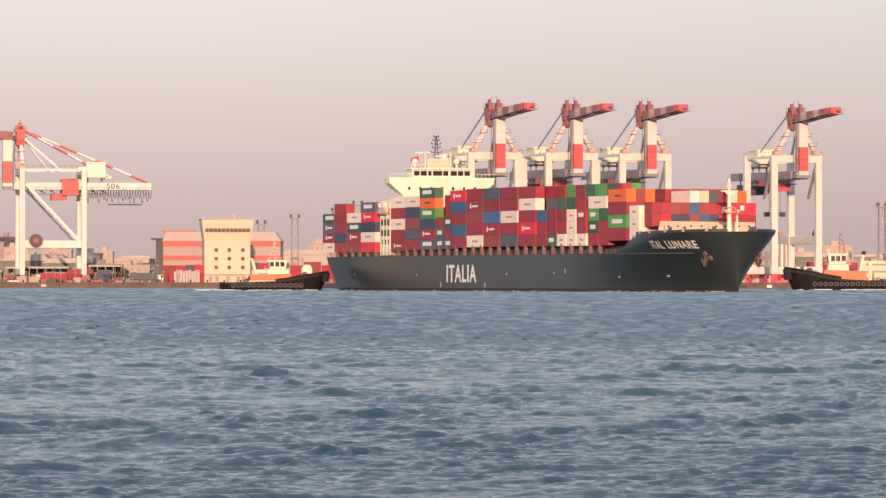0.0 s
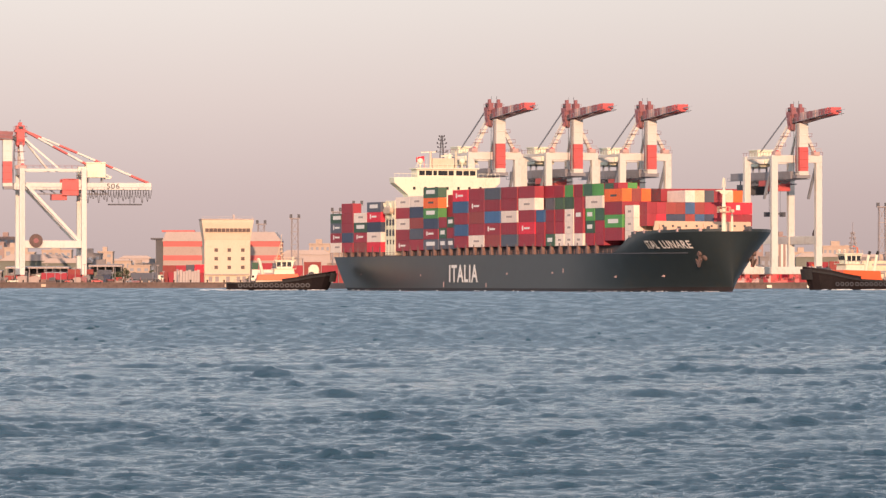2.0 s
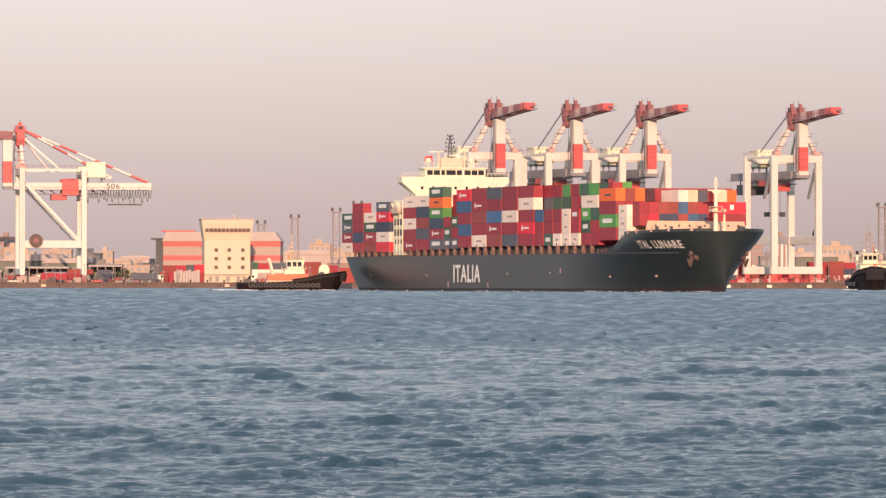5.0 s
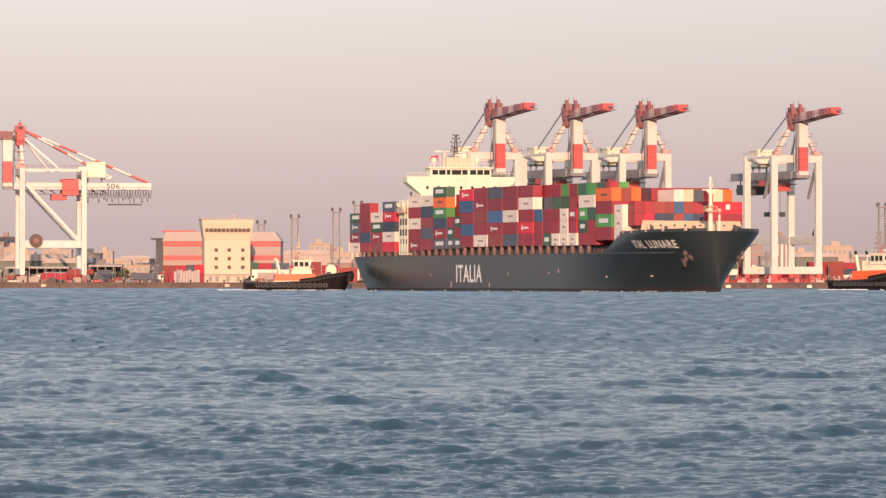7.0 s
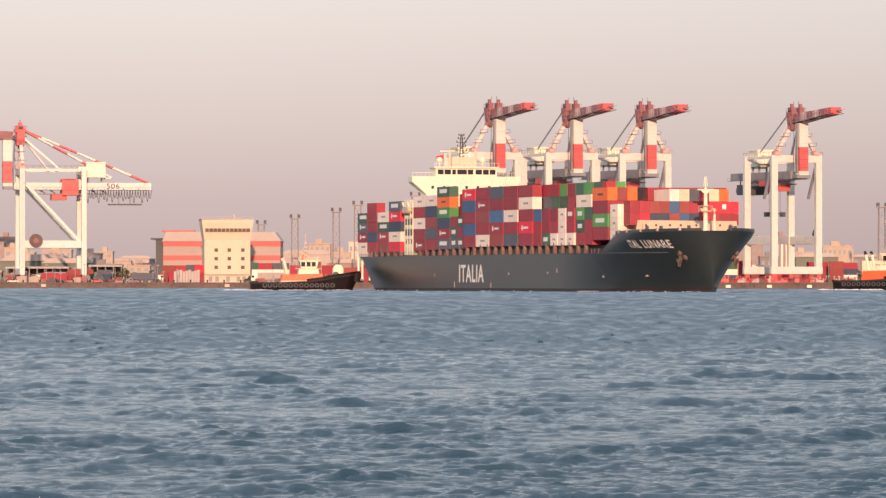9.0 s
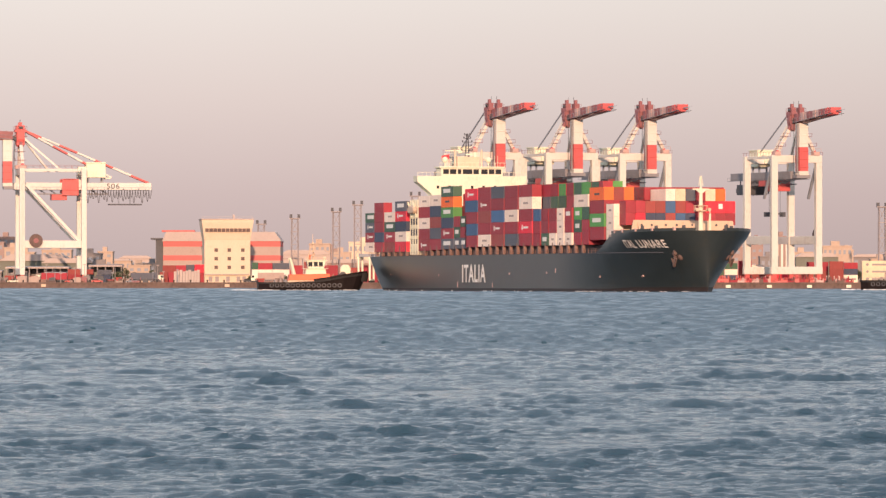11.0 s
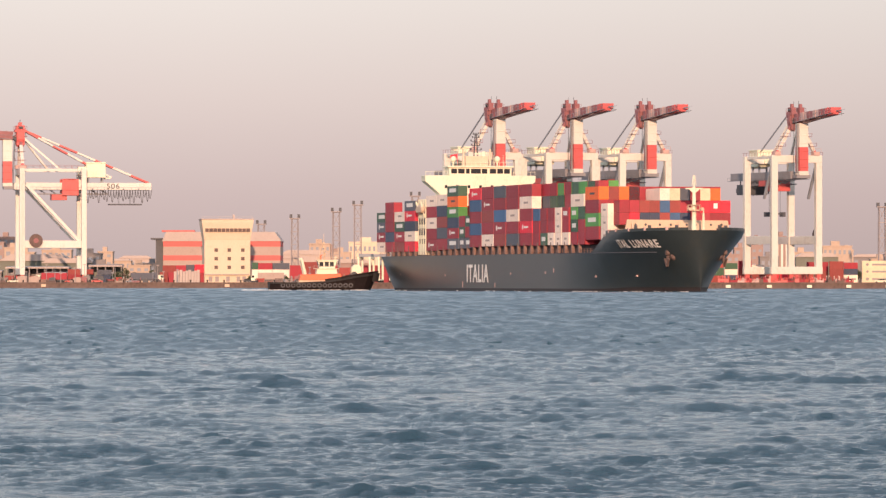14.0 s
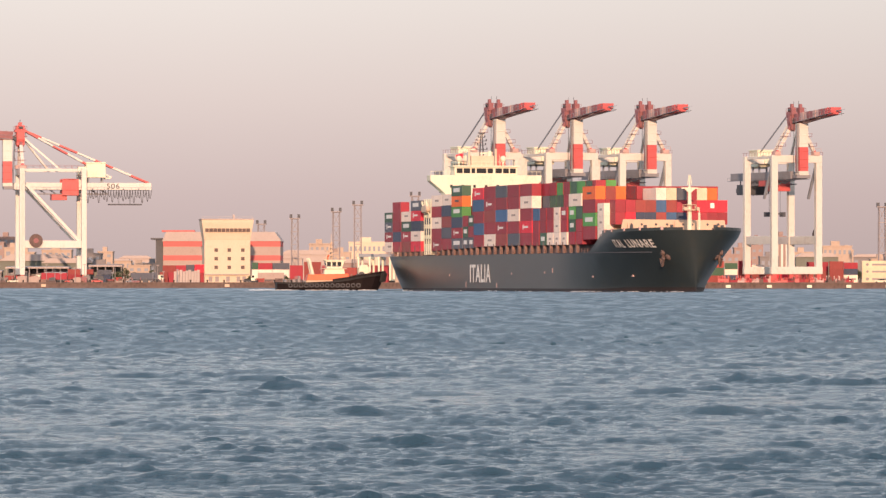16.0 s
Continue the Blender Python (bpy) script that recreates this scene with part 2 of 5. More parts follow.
def grid_mesh(v, rows, cols, smooth):
    """A sheet of quads through rows * cols points."""
    idx = np.arange(rows * cols).reshape(rows, cols)
    q = np.stack([idx[:-1, :-1], idx[:-1, 1:], idx[1:, 1:], idx[1:, :-1]], -1).reshape(-1, 4)
    me = bpy.data.meshes.new("wave_field")
    me.vertices.add(rows * cols)
    me.vertices.foreach_set("co", v.ravel())
    me.loops.add(len(q) * 4)
    me.loops.foreach_set("vertex_index", q.ravel())
    me.polygons.add(len(q))
    me.polygons.foreach_set("loop_start", np.arange(len(q)) * 4)
    me.update(calc_edges=True)
    if smooth:
        me.shade_smooth()
    me.materials.append(M["sea_near"])
    return me


def wave_sheet(seed, cols, start, end, dy0, heading):
    """A field of wind waves: sparse steep crests under a dense short chop, crests drawn sharp by sideways motion."""
    rng = np.random.default_rng(seed)
    ds = [start]
    while ds[-1] < end:
        ds.append(ds[-1] + dy0 * (ds[-1] / 60) ** 1.3)
    d = np.array(ds)[:, None]
    u = np.linspace(-0.097, 0.097, cols)[None, :]
    x, y = d * u, d + 0 * u
    step = np.gradient(d[:, 0])[:, None]

    def trains(n, lo, hi, spread, power):
        """Crossing wave trains with wavelengths from lo to hi: height and forward shift, of about unit height."""
        up, fwd, total = np.zeros_like(x), np.zeros_like(x), 0.0
        for _ in range(n):
            lam = math.exp(rng.uniform(math.log(lo), math.log(hi)))
            th = radians(heading) + rng.normal(0, spread)
            a, k = (lam / hi) ** power * rng.uniform(0.6, 1.3), 2 * math.pi / lam
            fade = np.clip(lam / (2.6 * step * abs(math.sin(th)) + 1e-6) - 0.2, 0, 1) * a
            ph = k * (x * math.cos(th) + y * math.sin(th)) + rng.uniform(0, 6.28)
            up += fade * np.cos(ph)
            fwd -= fade * np.sin(ph) * math.sin(th)
            total += a * a / 2
        r = math.sqrt(total)
        return up / r, fwd / r

    swell, swell_f = trains(26, 1.3, 4.0, 0.30, 0.8)
    chop, chop_f = trains(70, 0.30, 1.0, 0.40, 0.6)
    ripple, ripple_f = trains(60, 0.15, 0.34, 0.36, 0.5)
    groups = 0.70 + 0.65 * np.sin(x * 0.9 + 1.3 * np.sin(y * 0.21 + seed)) * np.sin(y * 0.31 + seed * 2.1 + 0.9 * np.sin(x * 0.5))
    peak = np.clip(swell, 0, 3)
    # gusts: ruffled and calmer patches several metres wide
    gust = 1 + 0.42 * np.sin(x * 0.62 + 1.1 * np.sin(y * 0.11) + 0.4) * np.sin(y * 0.17 + 1.5 * np.sin(x * 0.33 + 2.0))
    z = SWELL * groups * (swell + 0.28 * (peak * peak - 0.5)) + CHOP * gust * (1 + 0.3 * swell) * (chop + 0.2 * (chop * chop - 1)) + RIPPLE * gust * ripple
    shift = 0.8 * SWELL * groups * swell_f + 0.9 * CHOP * chop_f + 0.6 * RIPPLE * ripple_f
    grow = np.clip(0.85 + (d - 60) / 300, 0.85, 1.4)
    far = np.clip((end - d) / (0.3 * end), 0, 1)
    z = grow * z * far - 0.20 * (1 - far)
    v = np.stack([x, y + shift, z], -1).reshape(-1, 3)
    ob = new("wave_field", grid_mesh(v, len(ds), cols, True))
    return tagged(ob, "choppy blue-green wind waves on the harbour water", "water", "", "stuff")


flat_sea()
SWELL, CHOP, RIPPLE = 0.025, 0.0084, 0.0082      # mean heights of the three wave bands
WAVES_A = wave_sheet(3, 600, 57, 270, 0.050, -84)


def far_waves(seed, start, end):
    """Rows of short low chop across the harbour, wider apart with distance."""
    rng = np.random.default_rng(seed)
    cols = 720
    u = np.linspace(-0.086, 0.086, cols)
    verts = []
    d = start
    while d < end:
        gap = 1.7 * (d / 200) ** 1.25
        x = d * u

        def wob(lo, hi, m):
            out = np.zeros(cols)
            for _ in range(m):
                lam = math.exp(rng.uniform(math.log(lo), math.log(hi)))
                out += np.sin(2 * math.pi * x / lam + rng.uniform(0, 6.28))
            return out / math.sqrt(m)
        h = min(1.0, 0.15 + (d - 130) / 110) * np.clip(0.010 + 0.056 * (0.8 * wob(0.012 * d, 0.05 * d, 5) + wob(0.0032 * d, 0.012 * d, 8)), 0.0, 0.3)
        front = 0.22 + 1.4 * h
        y = d + 0.22 * gap * wob(0.006 * d, 0.03 * d, 6)
        verts += [np.stack([x, y - front, np.full(cols, -0.05)], -1), np.stack([x, y, h], -1), np.stack([x, y + 0.5 * gap, 0.3 * h - 0.04], -1)]
        d += gap
    v = np.array(verts)
    ob = new("wave_field", grid_mesh(v, len(v), cols, False))
    return tagged(ob, "small blue-grey wind chop far out on the harbour", "water", "", "stuff")


WAVES_C = far_waves(21, 130, 2112)


# ---- quays and yard ----
QT = 1.9      # height of the quay above the water


def quay():
    bm = bmesh.new()
    # right-hand berth line turns away; left-hand berth lies behind it
    a, b = (-30.0, 1866.0), (420.0, 2030.0)
    pts = [a, b, (900, 2200), (900, 3000), (-900, 3000), (-900, 2140), (-60, 2120), (-40, 1990)]
    top = [bm.verts.new((x, y, QT)) for x, y in pts]
    low = [bm.verts.new((x, y, -1.0)) for x, y in pts]
    bm.faces.new(top)
    for i in range(len(pts)):
        j = (i + 1) % len(pts)
        bm.faces.new((low[i], low[j], top[j], top[i])).material_index = 1
    g = part("ground", bm, ["yard", "concrete"], None, "asphalt container yard behind a brown concrete quay wall")
    tagged(g, "", "quay", "", "structure")
    # cap beam
    bm = bmesh.new()
    for (x0, y0), (x1, y1) in ((a, b), ((-900, 2140), (-60, 2120))):
        beam(bm, (x0, y0 + 0.2, QT), (x1, y1 + 0.2, QT), 1.2, 0.5)
    part("trim", bm, "concrete", None, "weathered concrete cope along the quay edge")["kind"] = "structure"


quay()


# ---- ship-to-shore cranes: local x along the quay, y landwards, z up from the rails ----
def crane(m, label, number=""):
    root = thing("gantry_crane", m, label, "crane", "quay cranes")
    G, W, T = 24.0, 8.4, 43.2        # gauge, half width, height of the portal
    for y, nm in ((0, "waterside"), (G, "landside")):
        for x in (-W, W):
            bm = bmesh.new()
            beam(bm, (x, y, 3.2), (x, y, T - 1.2), 2.3, 2.0)
            part("leg", bm, "crane_white", root, "", bevel=0.12)
        bm = bmesh.new()
        beam(bm, (-W - 1.15, y, T), (W + 1.15, y, T), 2.0, 2.6)
        part("portal_beam", bm, "crane_white", root, "", bevel=0.12)
        bm = bmesh.new()
        beam(bm, (-W - 1.3, y, 4.4), (W + 1.3, y, 4.4), 1.9, 2.6)
        part("sill_beam", bm, "crane_white", root, "", bevel=0.12)
        for x in (-W, W):
            bm = bmesh.new()
            box(bm, x - 3.6, x + 3.6, y - 0.55, y + 0.55, 0.9, 1.6)
            box(bm, x - 0.8, x + 0.8, y - 0.7, y + 0.7, 1.5, 3.2)
            for k in range(8):
                tube(bm, (x - 3.3 + k * 0.94, y - 0.3, 0.45), (x - 3.3 + k * 0.94, y + 0.3, 0.45), 0.45, n=10)
            part("bogie", bm, "crane_red", root, "red wheel bogies")
    bm = bmesh.new()
    beam(bm, (-W, G, 15.0), (W, G, 15.0), 1.4, 2.6)
    part("cross_beam", bm, "grey", root)
    for x in (-W, W):
        bm = bmesh.new()
        beam(bm, (x, 1, 15.0), (x, G - 1, 15.0), 1.7, 2.9)
        part("side_beam", bm, "crane_white", root, "", bevel=0.1)
        bm = bmesh.new()
        beam(bm, (x, 1, T + 0.6), (x, G - 1, T + 0.6), 0.9, 0.9)
        part("top_tie", bm, "crane_white", root)
        bm = bmesh.new()
        if number:
            beam(bm, (x, 1.5, T - 5), (x, G - 2, 16.5), 1.1, 1.1)
        else:
            beam(bm, (x, 1.6, T - 1.5), (x, 8.6, 29.5), 0.8, 0.8)
        part("diagonal_brace", bm, "crane_white" if number else "grey", root)
    # twin box girders with walkway, running out landwards
    for x in (-2.6, 2.6):
        bm = bmesh.new()
        beam(bm, (x, -2.5, 37.6), (x, 51.0, 37.6), 1.2, 2.7)
        # unnumbered cranes: white girders coloured blue-grey for the shade on them
        part("girder", bm, "crane_white" if number else "bluegrey", root, "", bevel=0.05)
    bm = bmesh.new()
    for y in range(-2, 52, 6):
        beam(bm, (-3.2, y, 36.6), (3.2, y, 36.6), 0.5, 0.6)
    for x in (-4.0, 4.0):
        beam(bm, (x, -2, 36.2), (x, 51, 36.2), 0.9, 0.12)
        for y in np.arange(-2, 51.1, 2.65):
            beam(bm, (x * 1.1, y, 36.2), (x * 1.1, y, 37.3), 0.08)
        beam(bm, (x * 1.1, -2, 37.3), (x * 1.1, 51, 37.3), 0.08)
    part("walkway", bm, "grey", root)
    # machinery house, trolley, cab
    bm = bmesh.new()
    box(bm, -3.6, 3.6, 25.5, 33.0, 41.0, 46.6)
    box(bm, -3.9, 3.9, 25.2, 33.3, 46.6, 47.0)
    box(bm, -3.0, 3.0, 33.0, 35.0, 40.5, 41.0)
    box(bm, -2.2, 2.2, 22.5, 25.5, 42.0, 45.2)
    part("machinery_house", bm, "white", root, "cream machinery house", bevel=0.05)
    bm = bmesh.new()
    for sx in (-2.6, 2.6):
        for sy in (26.5, 32.0):
            beam(bm, (sx, sy, 38.8), (sx, sy, 41.6), 0.5)
    part("house_support", bm, "grey", root)
    bm = bmesh.new()
    box(bm, -4.6, 4.6, 16.0, 22.4, 34.0, 36.0)
    if number:
        box(bm, -4.6, -3.6, 16.0, 22.4, 36.0, 40.4)
        box(bm, 3.6, 4.6, 16.0, 22.4, 36.0, 40.4)
        box(bm, -4.6, 4.6, 16.4, 22.0, 40.0, 40.5)
    box(bm, -3.0, 3.0, 12.0, 18.0, 32.2, 34.7)
    part("trolley", bm, "crane_red", root, "red trolley with cab", bevel=0.08)
    bm = bmesh.new()
    box(bm, -4.2, 4.2, 35.0, 43.0, 31.2, 34.8)
    box(bm, -3.6, 3.6, 43.0, 45.0, 32.0, 33.5)
    for sx in (-3.0, 3.0):
        for sy in (35.6, 42.4):
            beam(bm, (sx, sy, 34.8), (sx, sy, 36.4), 0.3)
    part("service_platform", bm, "dark", root) if not number else bm.free()
    # festoon cable loops under the back reach
    bm = bmesh.new()
    for k in range(24):
        y0 = 25.5 + k * 1.06
        dep = 5.2 - 2.4 * abs(math.sin(k * 1.7 + 0.6 * math.sin(k)))
        pts = [(y0 + 1.06 * s / 6, 36.2 - dep * (1 - (2 * s / 6 - 1) ** 2)) for s in range(7)]
        for (ya, za), (yb, zb) in zip(pts, pts[1:]):
            beam(bm, (3.9, ya, za), (3.9, yb, zb), 0.22)
    part("festoon_cable", bm, "dark", root)
    # spreader with its ropes
    bm = bmesh.new()
    zs = 30.8 if number else 24.6
    for sx in (-1.4, 1.4):
        for sy in (38.5, 43.0) if number else (17.2, 20.4):
            beam(bm, (sx, sy, zs), (sx, sy, 36.4), 0.1)
    part("hoist_rope", bm, "dark", root)
    bm = bmesh.new()
    if number:
        box(bm, -1.3, 1.3, 34.5, 47.5, zs - 0.5, zs)
    else:
        box(bm, -3.0, 3.0, 18.1, 19.5, zs - 0.5, zs)
        for sx in (-3.0, 3.0):
            box(bm, sx - 0.6, sx + 0.6, 17.5, 20.1, zs - 1.3, zs + 0.3)
    part("spreader", bm, "dark", root)
    # apex frame in red and white bands
    top = 60.0
    for x in (-1.6, 1.6):
        bm = bmesh.new()
        box(bm, x - 0.9, x + 0.9, -1.6, 1.6, top - 6.5, top + 1.2)
        box(bm, x - 1.2, x + 1.2, -2.2, 2.2, top - 1.5, top - 0.4)
        box(bm, x - 0.5, x + 0.5, -0.6, 0.6, top + 1.2, top + 2.4)
        part("apex_head", bm, "crane_red" if number else "crane_dull", root, "dull red sheave head", bevel=0.06)
    bm = bmesh.new()
    for sx in (-2.7, 2.7):
        for sy in (-2.4, 2.4):
            beam(bm, (sx, sy, top - 3), (sx, sy, top + 0.9), 0.1)
        for hz in (top - 0.2, top + 0.8):
            beam(bm, (sx, -2.4, hz), (sx, 2.4, hz), 0.08)
    box(bm, -2.8, 2.8, -2.5, 2.5, top - 3.2, top - 3.0)
    part("apex_platform", bm, "crane_dull", root)
    for s in (-1, 1):
        bm = bmesh.new()
        prism(bm, [(s * 1.0, top - 7.2), (s * 2.2, top - 6.6), (s * 2.9, top - 4.2), (s * 2.9, top - 1.0), (s * 2.2, top + 0.2), (s * 1.0, top - 1.0)], -1.3, 1.3)
        part("apex_cheek", bm, "crane_red" if number else "crane_dull", root, bevel=0.06)
        bm = bmesh.new()
        tube(bm, (s * 2.3, -0.8, top + 0.3), (s * 2.3, 0.8, top + 0.3), 0.55, n=12)
        part("pendant_sheave", bm, "dark", root)
        bm = bmesh.new()
        tube(bm, (s * 0.9, 0, top + 2.4), (s * 0.9, 0, top + 3.4), 0.07, n=5)
        part("lightning_rod", bm, "dark", root)
        # stair landing and lamp where the frame meets the portal
        bm = bmesh.new()
        box(bm, s * 7.4 - 1.1, s * 7.4 + 1.1, -1.3, 1.7, T + 1.3, T + 2.6)
        for q in (-1.5, 1.5):
            beam(bm, (s * 7.4 + q, -1.5, T + 1.3), (s * 7.4 + q, -1.5, T + 3.6), 0.12)
        beam(bm, (s * 7.4 - 1.5, -1.5, T + 3.6), (s * 7.4 + 1.5, -1.5, T + 3.6), 0.12)
        part("frame_foot", bm, "pink", root, "faded pink footing", bevel=0.08)
    for s in (-1, 1):
        a, b = Vector((s * 7.6, 0.3, T + 1.2)), Vector((s * 1.9, 0, top - 5.0))
        for f0, f1, c in ((0, 0.16, "crane_red"), (0.16, 0.84, "crane_white"), (0.84, 1, "crane_dull")):
            bm = bmesh.new()
            beam(bm, a.lerp(b, f0), a.lerp(b, f1), 1.25, 1.1)
            part("apex_leg", bm, c, root)
        bm = bmesh.new()
        beam(bm, (s * 1.7, 1, top - 3.5), (s * 4.6, 13.5 + 2 * s, T + 0.6), 0.8, 0.7)
        part("back_leg", bm, "crane_white", root)
        for yb, cuts in ((50.0, 7), (35.5, 6)) if number else ((35.5, 1),):
            a, b = Vector((s * 2.0, 1.2, top - 0.6)), Vector((s * 2.6, yb, 39.0 if yb > 40 else 41.0))
            for k in range(cuts):
                bm = bmesh.new()
                beam(bm, a.lerp(b, k / cuts), a.lerp(b, (k + 1) / cuts), 0.55 if number else 0.35, 0.65 if number else 0.4)
                part("backstay", bm, ("crane_red", "crane_white")[k % 2] if number else "grey", root)
    # folded boom: the inner half hangs upright, the outer half points over the water
    z0, z1 = 37.4, 55.6
    for f0, f1, c in ((0, 0.08, "crane_white"), (0.08, 0.54, "crane_red"), (0.54, 1.0, "crane_white")):
        bm = bmesh.new()
        za, zb = z0 + (z1 - z0) * f0, z0 + (z1 - z0) * f1
        box(bm, -1.65, 1.65, -6.8, -3.2, za, zb)
        for k in range(3):
            zc = za + (zb - za) * (k + 0.5) / 3
            box(bm, -1.78, 1.78, -6.95, -3.05, zc - 0.12, zc + 0.12)
        part("inner_boom", bm, c, root, bevel=0.05)
    bm = bmesh.new()
    box(bm, -2.6, 2.6, -6.6, -1.0, 36.4, 37.6)
    part("boom_hinge", bm, "bluegrey", root)
    # grey strip with rungs stands in for the shaded left side of the boom
    bm = bmesh.new()
    beam(bm, (-1.95, -5.4, z0 + 1), (-1.95, -5.4, z1 - 0.5), 0.5, 0.7)
    for zz in np.arange(z0 + 2, z1 - 1, 1.6):
        beam(bm, (-2.3, -5.8, zz), (-1.6, -5.8, zz), 0.12)
    part("boom_ladder", bm, "bluegrey", root)
    bm = bmesh.new()
    for yy in np.arange(8, 34, 4.0):
        beam(bm, (-3.1, yy, 36.0), (3.1, yy + 2.0, 34.6), 0.25)
        beam(bm, (3.1, yy, 36.0), (-3.1, yy + 2.0, 34.6), 0.25)
    for x in (-3.1, 3.1):
        beam(bm, (x, 7, 34.6), (x, 34, 34.6), 0.35)
    part("girder_bracing", bm, "bluegrey", root)
    y = -3.0
    for k, c in enumerate(("crane_dull", "pink", "crane_dull", "pink", "crane_dull", "crane_red")):
        yn = y - 5.2
        za, zb, ha, hb = 57.2 + 0.36 * k, 57.56 + 0.36 * k, 3.2 - 0.22 * k, 2.98 - 0.22 * k
        bm = bmesh.new()
        beam(bm, (0, y, za), (0, yn, zb), 3.9, ha, 0, 3.9, hb)
        for yy in (y - 2.4,):
            beam(bm, (0, yy, za + 0.07 * (y - yy)), (0, yy - 0.22, za + 0.07 * (y - yy)), 4.2, ha + 0.1)
        beam(bm, (0, y, za - ha / 2 - 0.25), (0, yn, zb - hb / 2 - 0.25), 2.2, 0.5)
        part("outer_boom", bm, c, root)
        y = yn
    bm = bmesh.new()
    for x in (-2.4, 2.4):
        beam(bm, (x, -3, 55.8), (x, y - 1.5, 58.2), 0.5, 0.1)
        beam(bm, (x * 1.1, -3, 57.2), (x * 1.1, y - 1.5, 59.6), 0.07)
        for yy in np.arange(-3, y, -3.0):
            beam(bm, (x * 1.1, yy, 55.8 - (yy + 3) * 0.077), (x * 1.1, yy, 57.2 - (yy + 3) * 0.077), 0.07)
    beam(bm, (0, y, 59.0), (0, y - 4.5, 59.2), 0.35)
    beam(bm, (0, y - 4.5, 59.2), (0, y - 4.5, 57.4), 0.25)
    part("boom_walkway", bm, "grey", root)
    # service platforms, handrails and sheaves about the apex
    for s in (-1, 1):
        bm = bmesh.new()
        for f in (0.3, 0.62):
            c = Vector((s * 7.6, 0.3, T + 1.2)).lerp(Vector((s * 1.9, 0, top - 5.0)), f)
            box(bm, c.x - 1.3, c.x + 1.3, -1.4, 1.6, c.z, c.z + 0.12)
            for q in (-1.3, 1.3):
                beam(bm, (c.x + q, -1.4, c.z), (c.x + q, -1.4, c.z + 1.2), 0.1)
            beam(bm, (c.x - 1.3, -1.4, c.z + 1.2), (c.x + 1.3, -1.4, c.z + 1.2), 0.1)
        part("leg_platform", bm, "crane_dull", root)
        bm = bmesh.new()
        tube(bm, (s * 1.6 - 0.5, -2.0, top - 3.6), (s * 1.6 + 0.5, -2.0, top - 3.6), 1.0, n=14)
        part("sheave", bm, "dark", root)
        bm = bmesh.new()
        beam(bm, (s * 2.3, -3.0, 38), (s * 1.7, -2.0, top - 3.4), 0.16)
        part("boom_rope", bm, "dark", root)
    bm = bmesh.new()
    for x in (-W - 1.25, W + 1.25):
        beam(bm, (x, -1.0, T + 2.4), (x, G + 1, T + 2.4), 0.09)
        for y in np.arange(-1, G + 1.1, 2.5):
            beam(bm, (x, y, T + 1.2), (x, y, T + 2.4), 0.09)
    part("top_handrail", bm, "crane_dull", root)
    bm = bmesh.new()
    for x in (-W - 1.2, W + 1.2):
        for q in (-0.25, 0.25):
            beam(bm, (x, q, 5), (x, q, T), 0.07)
        for zz in np.arange(6, T, 1.2):
            beam(bm, (x, -0.25, zz), (x, 0.25, zz), 0.06)
    part("leg_ladder", bm, "grey", root)
    # cable reel and stair tower on a leg
    bm = bmesh.new()
    tube(bm, (W + 1.1, 5.2, 16.4), (W + 2.0, 5.2, 16.4), 2.6, n=24)
    tube(bm, (W + 1.0, 5.2, 16.4), (W + 2.1, 5.2, 16.4), 1.0, n=16, mi=1)
    part("cable_reel", bm, ["anchor", "crane_dull"], root, "rusty brown cable reel")
    if number:
        text_part("number", number, 2.9, 0.02, "dark", root, Matrix.Translation((3.28, 33.3, 36.7)) @ Euler((radians(90), 0, radians(90))).to_matrix().to_4x4(), 5.2, "dark painted number", 0.0)
    return root


RIGHT = 20.0
one = crane(pose(17.3, 1918, QT, 0, 0, RIGHT), "white quay crane with red and white folded boom, raised")
for x, y in ((43.7, 1926), (69.2, 1937), (123.0, 1968)):
    copy_thing(one, pose(x, y, QT, 0, 0, RIGHT))
crane(pose(-164.4, 2196, QT, 0, 0, -80), "white quay crane with striped backstays and hanging festoon cables", "506")


# ---- container ship: local x forward, y to port, z up from the water ----
SHIP = thing("container_ship", pose(25.957, 1481.9, 0, 0, 0, -70.07), "dark green container ship fully laden with stacked containers", "ship")


